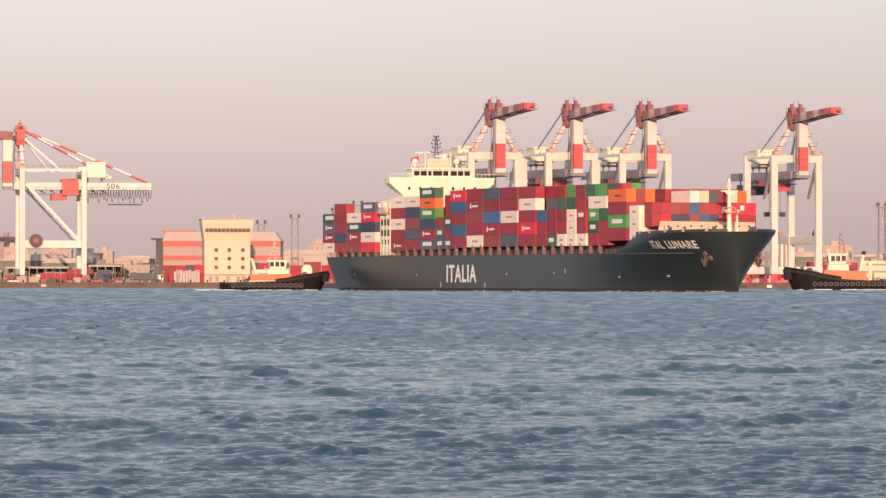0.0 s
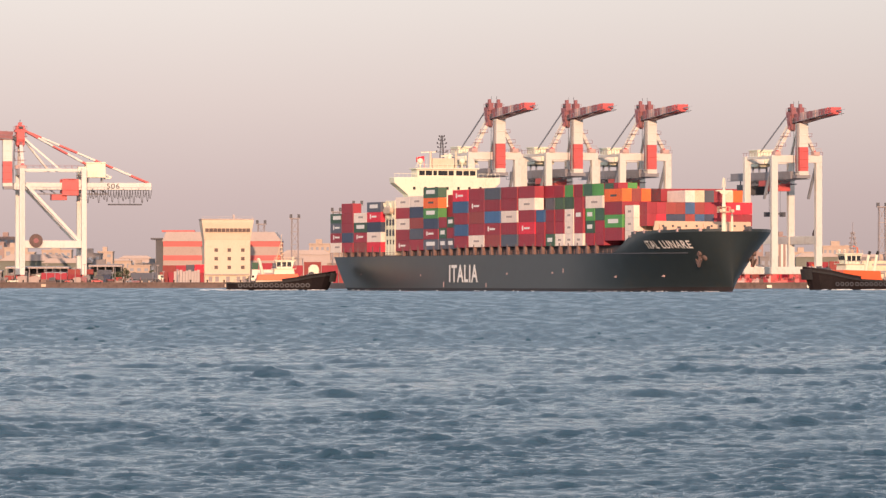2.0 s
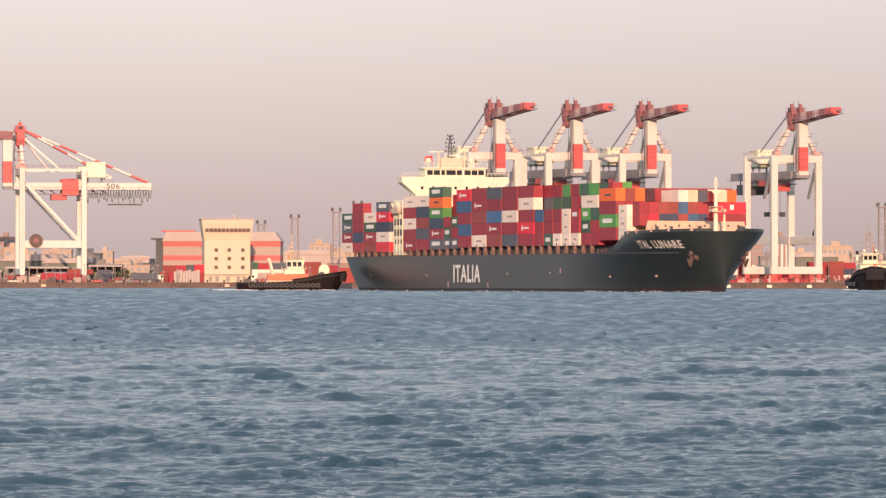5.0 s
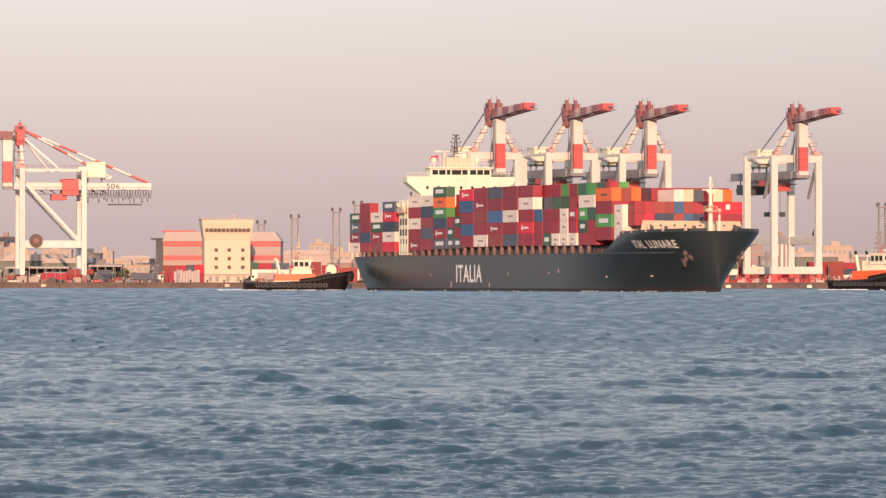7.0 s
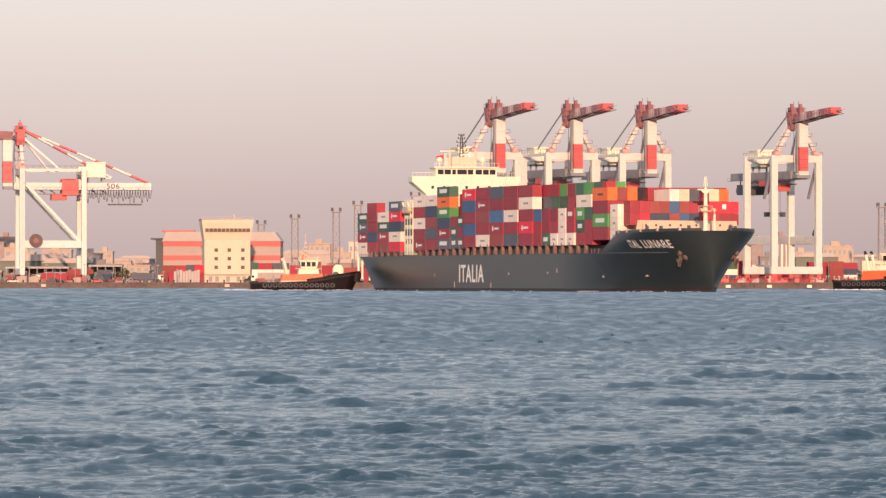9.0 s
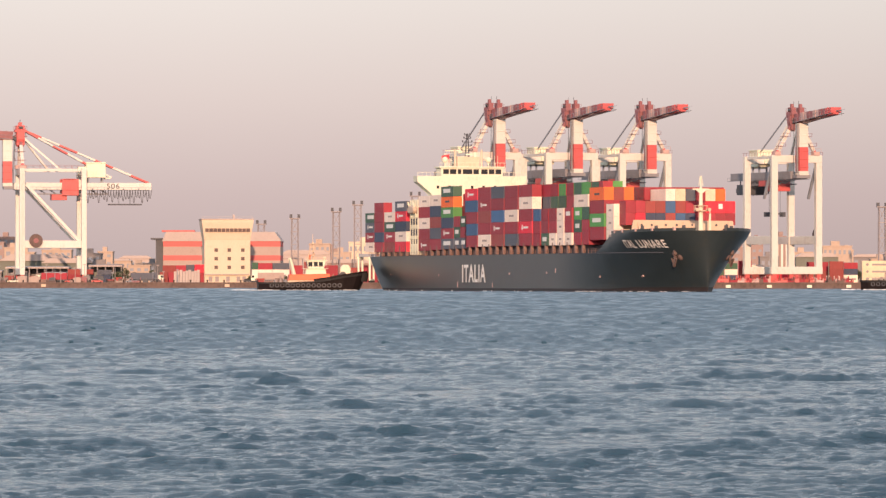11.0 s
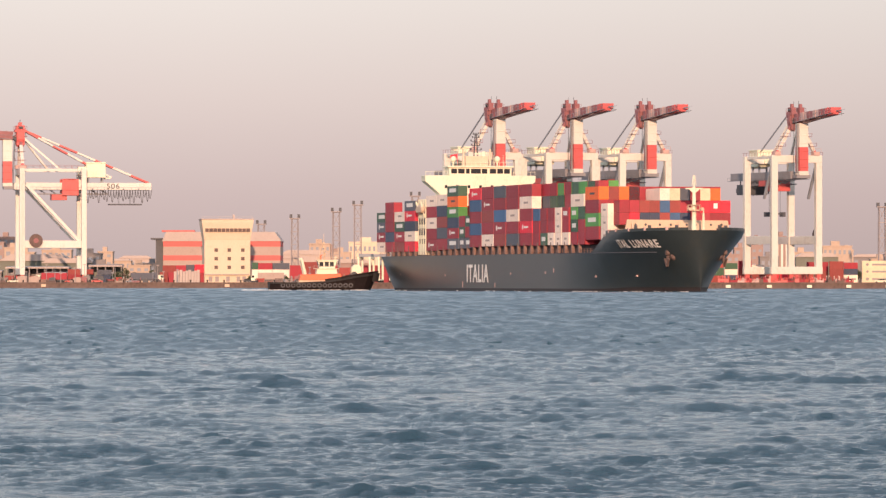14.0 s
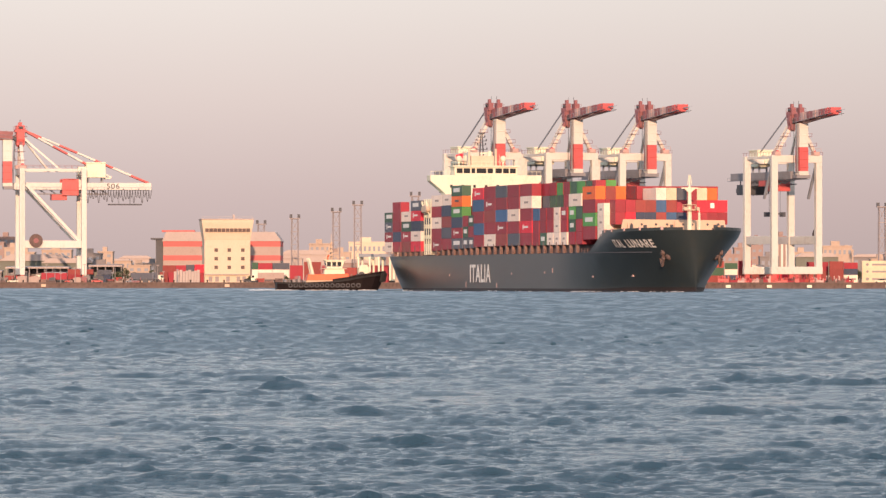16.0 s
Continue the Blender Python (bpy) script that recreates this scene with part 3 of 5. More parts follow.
def ship_hull():
    def deck_z(x):
        if x < 92:
            return 9.35
        if x < 104:
            return 9.35 + 4.5 * (x - 92) / 12
        return 13.85 + 0.75 * (x - 104) / 36

    def half(x, z):
        """Half breadth at station x and height z."""
        bd = 15.3
        if x > 104:
            bd = 15.3 * math.sqrt(max(0.0, 1 - ((x - 104) / 28.0) ** 3.2))
        if x < -112:
            bd = 15.3 - 2.2 * ((-112 - x) / 26) ** 2
        bw = 15.3
        if x > 52:
            bw = 15.3 * max(0.0, 1 - ((x - 52) / 80) ** 2.3)
        if x < -85:
            bw = 15.3 * max(0.0, 1 - 0.40 * ((-85 - x) / 52) ** 2)
        full = 9.35 + 4.6 * min(1.0, max(0.0, (x - 96) / 26))     # height at which the flare ends
        t = min(1.0, max(0.0, z) / full) ** (1.25 if x > 0 else 0.8)
        return bw + (bd - bw) * t

    stations = list(np.linspace(-136.5, -86, 12)) + list(np.linspace(-76, 50, 12)) + list(np.linspace(54, 96, 16)) + list(np.linspace(98, 130, 22)) + [130.7, 131.2, 131.6, 131.85, 131.96, 132.0]
    ks = [-0.16, 0.0, 0.075, 0.2, 0.35, 0.5, 0.65, 0.8, 0.9, 1.0]
    bm = bmesh.new()
    rings = []
    for x in stations:
        row = []
        for s in (-1, 1):
            for k in ks:
                z = deck_z(x) * k
                # the stem rakes forward above the water
                push = 3.4 * max(0, k) ** 1.3 * max(0.0, (x - 100) / 32) ** 2
                row.append(bm.verts.new((x + push, s * max(half(x, z), 0.02) * (0.97 if k < 0 else 1), z)))
        rings.append(row)
    n = len(ks)
    for a, b in zip(rings, rings[1:]):
        for s in (0, 1):
            for i in range(n - 1):
                f = bm.faces.new((a[s * n + i], b[s * n + i], b[s * n + i + 1], a[s * n + i + 1]))
                f.material_index = 1 if i < 2 else 0
        f = bm.faces.new((a[n - 1], b[n - 1], b[2 * n - 1], a[2 * n - 1]))
        f.material_index = 2
    a, b = rings[0], rings[-1]
    for r in (a, b):
        for i in range(n - 1):
            bm.faces.new((r[i], r[i + 1], r[n + i + 1], r[n + i]))
    hull = part("hull", bm, ["hull", "boot", "deckred"], SHIP, "dark green steel hull with faded patches")
    me = hull.data
    me.shade_smooth()
    me.set_sharp_from_angle(angle=radians(68))
    return deck_z, half


deck_z, half_breadth = ship_hull()

SIDE = -15.34


def ship_fittings():
    # lettering on the starboard side
    stand = Matrix(((1, 0, 0, 0), (0, 0, -1, 0), (0, 1, 0, 0), (0, 0, 0, 1)))
    text_part("lettering", "ITALIA", 6.4, 0.02, "letter", SHIP, Matrix.Translation((-31.4, SIDE - 0.03, 2.35)) @ stand, 23.2, "white painted letters")
    # the name, word by word, wrapped on the flared bow
    for word, x0, w in (("ITAL", 112.0, 4.4), ("LUNARE", 117.5, 8.9)):
        name = text_part("name", word, 2.6, 0.01, "letter", SHIP, Matrix.Identity(4), w, "white painted ship's name")
        for v in name.data.vertices:
            x, z = x0 + v.co.x, 10.45 + v.co.y
            push = 3.4 * (z / deck_z(x)) ** 1.3 * max(0.0, (x - 100) / 32) ** 2
            v.co = Vector((x + push, -half_breadth(x, z) - 0.10 - v.co.z, z))
    # deck edge rail, lashing posts and coaming under the stacks
    # coaming coloured dark to give the shade in the gaps between the posts
    bm = bmesh.new()
    box(bm, -128, 90, SIDE + 2.8, -SIDE - 2.8, 9.3, 11.3)
    part("coaming", bm, "dark", SHIP)
    x = -122.0
    while x < 86:
        if not -88 < x < -74:
            bm = bmesh.new()
            prism(bm, [(x - 0.75, 9.4), (x + 0.75, 9.4), (x + 0.35, 12.1), (x - 0.35, 12.1)], SIDE + 0.02, SIDE + 0.7)
            part("lashing_post", bm, "deckred", SHIP)
        x += 6.5
    bm = bmesh.new()
    for x in np.arange(-130, 92, 2.9):
        beam(bm, (x, SIDE + 0.1, 9.35), (x, SIDE + 0.1, 10.4), 0.09)
    for z in (9.9, 10.4):
        beam(bm, (-130, SIDE + 0.1, z), (92, SIDE + 0.1, z), 0.08)
    part("deck_rail", bm, "deckred", SHIP)
    # breakwater on the forecastle
    bm = bmesh.new()
    prism(bm, [(-13.2, 14.2), (12.6, 14.2), (12.2, 16.9), (-12.6, 17.1)], 113.0, 113.5, "x")
    for y in (-11.5, 0, 11):
        prism(bm, [(113.5, 14.2), (115.2, 14.2), (113.5, 16.6)], y - 0.12, y + 0.12)
    part("breakwater", bm, "cream", SHIP, "cream steel breakwater")
    for y in (-10.6, -8.1, -4.6, -1.9, 2.0, 4.3, 8.0, 10.6):
        bm = bmesh.new()
        tube(bm, (113.5, y, 15.9), (113.62, y, 15.9), 0.28, n=12)
        part("lightening_hole", bm, "dark", SHIP)
    # strake where the forecastle plating meets the hull side, and fairleads in the bulwark
    bm = bmesh.new()
    prev = None
    for x in np.linspace(60, 124, 30):
        push = 3.4 * (9.3 / deck_z(x)) ** 1.3 * max(0.0, (x - 100) / 32) ** 2
        p = Vector((x + push, -half_breadth(x, 9.3) - 0.04, 9.3))
        if prev is not None:
            beam(bm, prev, p, 0.22, 0.22)
        prev = p
    part("strake", bm, "dark", SHIP)
    for x in (106.5, 112.0, 119.0, 124.5, 129.0):
        push = 3.4 * max(0.0, (x - 100) / 32) ** 2
        bm = bmesh.new()
        box(bm, x + push - 0.45, x + push + 0.45, -half_breadth(x, 20.0) - 0.12, -half_breadth(x, 20.0) + 0.5, deck_z(x) + 0.1, deck_z(x) + 0.85)
        part("fairlead", bm, "pink", SHIP)
    # bulwark along the forecastle
    for s in (-1, 1):
        bm = bmesh.new()
        prev = None
        for x in np.linspace(104, 131.4, 18):
            push = 3.4 * max(0.0, (x - 100) / 32) ** 2
            p = Vector((x + push, s * (half_breadth(x, 20.0) - 0.1), deck_z(x) + 0.3))
            if prev is not None:
                beam(bm, prev, p, 0.2, 0.7)
            prev = p
        part("bulwark", bm, "hull", SHIP)
    # foremast with platforms
    bm = bmesh.new()
    tube(bm, (126.5, 0, 14.2), (126.5, 0, 24.6), 0.6, 0.38, 12)
    tube(bm, (126.5, 0, 24.4), (126.5, 0, 27.2), 0.2, 0.12, 8)
    box(bm, 126.1, 126.9, -2.0, 2.0, 24.1, 24.4)
    prism(bm, [(-1.3, 24.1), (1.3, 24.1), (0.4, 23.3), (-0.4, 23.3)], 126.2, 126.8, "x")
    for s in (-1, 1):
        beam(bm, (126.5, s * 0.5, 25), (126.5, s * 0.15, 27.4), 0.14)
    part("foremast", bm, "white", SHIP, "white tubular foremast")
    bm = bmesh.new()
    tube(bm, (126.5, 0, 19.0), (126.5, 0, 19.3), 1.7, n=16)
    for k in range(10):
        a = k * 0.628
        beam(bm, (126.5 + 1.6 * math.cos(a), 1.6 * math.sin(a), 19.3), (126.5 + 1.6 * math.cos(a), 1.6 * math.sin(a), 20.4), 0.09)
    tube(bm, (126.5, 0, 20.3), (126.5, 0, 20.42), 1.65, n=16)
    for s in (-1, 1):
        tube(bm, (127.6, s * 1.5, 19.4), (128.6, s * 1.5, 19.4), 0.42, n=10)
    part("mast_platform", bm, "cream", SHIP)
    bm = bmesh.new()
    tube(bm, (124.5, 2.9, 14.2), (124.5, 2.9, 18.6), 0.35, 0.25, 8)
    tube(bm, (124.5, 2.9, 18.6), (124.5, 2.9, 19.4), 0.1, n=6)
    part("vent_post", bm, "white", SHIP)
    for x, y in ((120, -9), (121, 8), (129, -5), (129, 5.5), (117, -11.5), (117.5, 10.5)):
        bm = bmesh.new()
        box(bm, x - 0.9, x + 0.9, y - 0.5, y + 0.5, 14.2, 14.9)
        for k in (-0.5, 0.5):
            tube(bm, (x + k, y, 14.9), (x + k, y, 15.7), 0.28, n=8)
        part("bollard", bm, "dark", SHIP)
    # anchors and hawse pipes on both bows
    for s in (-1, 1):
        x, z = 127.3, 8.0
        k = z / deck_z(x)
        push = 3.4 * k ** 1.3 * ((x - 100) / 32) ** 2
        y = s * (half_breadth(x, z) + 0.15)
        bm = bmesh.new()
        bmesh.ops.create_uvsphere(bm, u_segments=14, v_segments=8, radius=1.15, matrix=Matrix.Translation((x + push, y - s * 0.9, z + 0.5)))
        part("hawse_pipe", bm, "anchor", SHIP, smooth=True)
        bm = bmesh.new()
        beam(bm, (x + push - 0.2, y + s * 0.5, z + 1.6), (x + push - 0.6, y + s * 0.75, z - 2.0), 0.5, 0.5)
        beam(bm, (x + push - 2.3, y + s * 0.8, z - 0.2), (x + push - 0.6, y + s * 0.8, z - 2.0), 0.4, 0.4)
        beam(bm, (x + push + 1.2, y + s * 0.8, z - 0.2), (x + push - 0.6, y + s * 0.8, z - 2.0), 0.4, 0.4)
        tube(bm, (x + push - 0.2, y + s * 0.4, z + 1.2), (x + push - 0.2, y + s * 1.2, z + 1.2), 0.7, n=12)
        part("anchor", bm, "anchor", SHIP, "rusty stockless anchor")
    # thin foam where the stem meets the water
    rng = random.Random(4)
    bm = bmesh.new()
    for _ in range(60):
        x = rng.uniform(70, 131) if rng.random() < 0.75 else rng.uniform(-136, 70)
        y = -half_breadth(x, 0) - rng.uniform(0.0, 0.5)
        r = rng.uniform(0.15, 0.4)
        bmesh.ops.create_icosphere(bm, subdivisions=1, radius=1.0, matrix=Matrix.Translation((x, y, 0.02)) @ Matrix.Diagonal((r * 2.6, r, rng.uniform(0.05, 0.16), 1)))
    part("wake_foam", bm, "foam", SHIP)["kind"] = "stuff"
    # small hull marks
    for x, z, w, h in ((56, 4.6, 0.5, 1.1), (48, 4.4, 0.9, 0.5), (88, 3.4, 1.2, 0.5), (110, 3.6, 1.5, 0.4), (-108, 4.2, 0.4, 0.6), (-55, 3.8, 0.5, 0.6), (14, 4.2, 0.7, 0.5), (-36, 0.9, 0.5, 1.5), (-2, 0.9, 0.5, 1.2)):
        y = -half_breadth(x, z) - 0.03
        bm = bmesh.new()
        box(bm, x, x + w, y - 0.03, y + 0.3, z, z + h)
        part("hull_mark", bm, "pink", SHIP)


ship_fittings()


def ship_bridge():
    # accommodation block, flared bridge wings, wheelhouse, funnel
    X0, X1 = -84.4, -76.6
    bm = bmesh.new()
    box(bm, X0, X1, SIDE + 0.1, -SIDE - 0.1, 9.6, 24.6)
    part("accommodation_block", bm, "white", SHIP, "white painted superstructure", bevel=0.1)
    bm = bmesh.new()
    prism(bm, [(-11.3, 24.6), (11.3, 24.6), (11.3, 26.2), (15.3, 29.4), (15.4, 31.0), (-15.4, 31.0), (-15.3, 29.4), (-11.3, 26.2)], X1 - 4.6, X1 - 0.3, "x")
    part("bridge_deck", bm, "white", SHIP, "flared bridge wings", bevel=0.08)
    bm = bmesh.new()
    box(bm, X0 + 2.0, X1 - 0.8, -8.6, 8.8, 31.0, 33.2)
    box(bm, X0 + 1.6, X1 - 0.3, -9.1, 9.3, 33.2, 33.6)
    part("wheelhouse", bm, "white", SHIP, bevel=0.06)
    edges = [-8.0, -6.4, -6.1, -4.3, -3.9, -2.9, -2.5, 0.2, 0.5, 2.0, 2.7, 4.5, 4.8, 6.4, 6.7, 8.3]
    for a, b in zip(edges[::2], edges[1::2]):
        bm = bmesh.new()
        box(bm, X1 - 0.86, X1 - 0.74, a, b, 31.55, 32.85)
        part("window", bm, "glass", SHIP)
    # block windows on the front and side
    for z in (27.6,):
        for y in (-9.6, -6.4, -3.2, 0, 3.2, 6.4, 9.6):
            bm = bmesh.new()
            box(bm, X1 - 0.34, X1 - 0.24, y - 0.35, y + 0.35, z, z + 0.8)
            part("window", bm, "glass", SHIP)
    for z in (12.6, 15.4, 18.2, 21.0):
        for x in (-83.1, -80.5, -77.9):
            bm = bmesh.new()
            box(bm, x - 0.4, x + 0.4, SIDE + 0.04, SIDE + 0.2, z, z + 1.3)
            part("window", bm, "glass", SHIP)
    bm = bmesh.new()
    for z in (11.0, 13.9, 16.8, 19.7, 22.6):
        box(bm, X0 - 0.4, X1 + 0.4, SIDE - 0.1, SIDE + 0.3, z, z + 0.12)
    for x in (X0, X0 + 2.6, X0 + 5.2, X1):
        beam(bm, (x, SIDE, 9.6), (x, SIDE, 24.6), 0.14)
    part("side_gallery", bm, "white", SHIP)
    # dark panels painted as the shade inside the open deck galleries
    for z in (14.0, 16.9, 19.8):
        for x in (X0 + 0.3, X0 + 2.9, X0 + 5.5):
            bm = bmesh.new()
            box(bm, x, x + 2.0, SIDE + 0.02, SIDE + 0.3, z + 0.9, z + 2.5)
            part("gallery_opening", bm, "dark", SHIP)
    bm = bmesh.new()
    prism(bm, [(-84.2, 21.6), (-83.4, 20.8), (-78.4, 20.8), (-77.4, 21.6), (-77.9, 22.5), (-79.4, 23.0), (-82.6, 23.0), (-83.9, 22.5)], SIDE - 1.0, SIDE + 0.4)
    part("lifeboat", bm, "cream", SHIP, "cream enclosed lifeboat", bevel=0.3)
    bm = bmesh.new()
    for x in (-83.4, -78.4):
        beam(bm, (x, SIDE + 0.2, 19.6), (x, SIDE - 0.9, 24.0), 0.35)
        beam(bm, (x, SIDE - 0.9, 24.0), (x, SIDE - 0.9, 23.2), 0.2)
    part("davit", bm, "white", SHIP)
    bm = bmesh.new()
    for k in range(6):
        box(bm, -80.5 - 0.35 * k - 0.35, -80.5 - 0.35 * k, -5.6 - 0.25 * k - 0.26, -5.6 - 0.25 * k, 35.6 - 0.06 * k, 36.9 - 0.06 * k)
    beam(bm, (-80.5, -5.5, 33.6), (-80.5, -5.5, 37.2), 0.08)
    part("ensign", bm, "r", SHIP, "small red flag")
    # rails on the wings and roof
    bm = bmesh.new()
    for s in (-1, 1):
        for y in np.arange(9.2, 15.4, 1.2):
            beam(bm, (X1 - 0.4, s * y, 31.0), (X1 - 0.4, s * y, 32.0), 0.08)
        beam(bm, (X1 - 0.4, s * 9.0, 32.0), (X1 - 0.4, s * 15.3, 32.0), 0.09)
    for y in np.arange(-9, 9.3, 1.3):
        beam(bm, (X1 - 0.5, y, 33.6), (X1 - 0.5, y, 34.6), 0.08)
    beam(bm, (X1 - 0.5, -9, 34.6), (X1 - 0.5, 9.2, 34.6), 0.08)
    part("bridge_rail", bm, "white", SHIP)
    bm = bmesh.new()
    box(bm, X0 + 3, X1 - 2, -3.7, 2.6, 33.6, 36.3)
    for y in (-4.3, 3.1):
        tube(bm, (X1 - 2, y, 33.6), (X1 - 2, y, 38.2), 0.35, 0.3, 8)
    part("monkey_island", bm, "tower", SHIP, bevel=0.08)
    bm = bmesh.new()
    beam(bm, (X1 - 3, -6.8, 37.9), (X1 - 3, -2.4, 38.0), 0.25, 0.3)
    beam(bm, (X1 - 3, -1.0, 36.9), (X1 - 3, 2.4, 37.1), 0.25, 0.4)
    tube(bm, (X1 - 3, 1.6, 36.3), (X1 - 3, 1.6, 37.6), 0.7, 0.4, 10)
    part("radar_scanner", bm, "white", SHIP)
    bm = bmesh.new()
    for sx, sy in ((-0.5, -0.5), (0.5, -0.5), (0.5, 0.5), (-0.5, 0.5)):
        beam(bm, (-80.5 + sx, -0.4 + sy, 36.2), (-80.5 + sx * 0.3, -0.4 + sy * 0.3, 42.6), 0.13)
    for z, w in ((38.0, 1.5), (39.2, 1.1), (40.3, 1.3), (41.3, 0.9), (42.2, 0.7)):
        beam(bm, (-80.5, -0.4 - w, z), (-80.5, -0.4 + w, z), 0.16)
        for s in (-1, 1):
            box(bm, -80.7, -80.3, -0.4 + s * w - 0.12, -0.4 + s * w + 0.12, z, z + 0.5)
    part("signal_mast", bm, "dark", SHIP, "dark lattice signal mast")
    for y in (5.6, -6.6):
        bm = bmesh.new()
        tube(bm, (X1 - 4, y, 33.6), (X1 - 4, y, 35.0), 0.25, n=8)
        bmesh.ops.create_uvsphere(bm, u_segments=12, v_segments=8, radius=0.85, matrix=Matrix.Translation((X1 - 4, y, 35.5)))
        part("satellite_dome", bm, "white", SHIP, smooth=True)
    for y in (4.2, 6.9, 7.8, -5.2, -7.9):
        bm = bmesh.new()
        tube(bm, (X1 - 2.5, y, 33.6), (X1 - 2.5, y, 36.6), 0.05, n=5)
        part("aerial", bm, "white", SHIP)


ship_bridge()


# ---- the deck cargo ----
CONT = {}


def container_mesh(code, length, height):
    key = (code, length, height)
    if key not in CONT:
        bm = bmesh.new()
        box(bm, 0, length, 0, 2.44, 0, height)
        bmesh.ops.inset_individual(bm, faces=[f for f in bm.faces], thickness=0.14, depth=-0.06)
        CONT[key] = mesh("container", bm, code)
    return CONT[key]


MARK = {}


def mark(kind, code):
    """Bars where a carrier's name stands on the side."""
    if (kind, code) not in MARK:
        bm = bmesh.new()
        if kind == "bar":
            box(bm, 2.4, 9.4, -0.035, 0.02, 1.05, 2.1)
        elif kind == "end":
            box(bm, -0.02, 0.03, 0.75, 1.75, 1.0, 2.2)
        elif kind == "emblem":
            prism(bm, [(2.6, 1.15), (2.85, 0.85), (3.25, 0.85), (3.5, 1.15), (3.5, 1.85), (3.25, 2.2), (2.85, 2.2), (2.6, 1.85)], -0.035, 0.02)
        else:
            box(bm, 4.1, 8.3, -0.035, 0.02, 1.25, 1.75)
        MARK[(kind, code)] = mesh("marking", bm, code)
    return MARK[(kind, code)]


def container(code, x, row, z, length, height, marking="", colour="letter", endmark=False, y=None):
    ob = new("container", container_mesh(code, length, height))
    ob.parent = SHIP
    ob.location = (x, SIDE + 0.05 + row * 2.53 if y is None else y, z)
    for kind in (("bar",) if marking == "bar" else ("lettering",) if marking == "logo" else ("emblem", "lettering") if marking else ()):
        s = new("emblem" if kind == "emblem" else "marking", mark(kind, colour))
        s.parent = ob
        if length < 8:
            s.scale = (0.5, 1, 1)
    if endmark:
        e = new("marking", mark("end", "letter"))
        e.parent = ob
        e.location = (length + 0.0, 0, 0)
    return ob


LONG, SHORT = 12.19, 6.06
# each stack: x of its after end, floor, tier height, length, colours from the deck up ("." empty), markings
w, d_, k_ = "word", "bar", "logo"
STACKS = (
    (-134.0, 10.6, 2.74, 9.9, "WRSg", {0: k_, 1: w, 2: w, 3: d_}),
    (-123.8, 10.6, 2.74, 10.2, "RBRRR", {}),
    (-112.8, 10.6, 2.74, 11.6, "CRgW", {1: w, 2: d_, 3: k_}),
    (-101.0, 10.6, 2.76, LONG, "rWBrS", {1: k_, 3: w, 4: d_}),
    (-75.9, 10.7, 2.95, 11.5, "RRWRW", {0: w, 2: k_, 4: k_}),
    (-64.2, 10.9, 2.93, 11.5, "RSCBW", {4: k_}),
    (-52.5, 11.0, 2.78, LONG, "SRBGOg", {0: d_, 1: w, 3: d_, 4: k_, 5: d_}),
    (-39.6, 11.1, 2.85, SHORT, "SgR", {0: d_, 1: d_}),
    (-33.2, 11.1, 2.85, SHORT, "SRg", {0: d_, 2: d_}),
    (-28.4, 11.4, 3.05, LONG, "RbRbr", {4: w}),
    (-15.6, 11.5, 3.07, LONG, "WRCRR", {0: k_, 3: w}),
    (-3.1, 11.5, 3.07, LONG, "CRbRS", {1: w}),
    (9.9, 11.5, 3.07, LONG, "SRWRR", {2: k_}),
    (23.2, 11.5, 3.07, LONG, "RrRWR", {1: w, 3: k_}),
    (36.4, 11.4, 3.07, SHORT, "RRb", {}),
    (43.6, 11.4, 3.07, SHORT, "gRR", {0: d_}),
    (50.6, 11.4, 3.07, SHORT, "WRR", {0: k_}),
    (57.4, 11.4, 3.07, SHORT, "WWW", {0: k_, 1: k_, 2: k_}),
    (64.3, 11.4, 3.07, SHORT, "WRR", {0: k_, 2: d_}),
    (72.4, 11.4, 3.07, SHORT, "RgG", {1: d_, 2: d_}),
    (79.2, 11.4, 3.07, SHORT, "RRg", {}),
    (85.8, 12.5, 3.18, LONG, "RGRO", {1: d_, 3: k_}),
    (99.9, 11.9, 3.05, SHORT, "WWW", {0: k_, 1: k_, 2: k_}),
)
DARKMARK = {"W": "tan", "O": "dark", "G": "letter"}


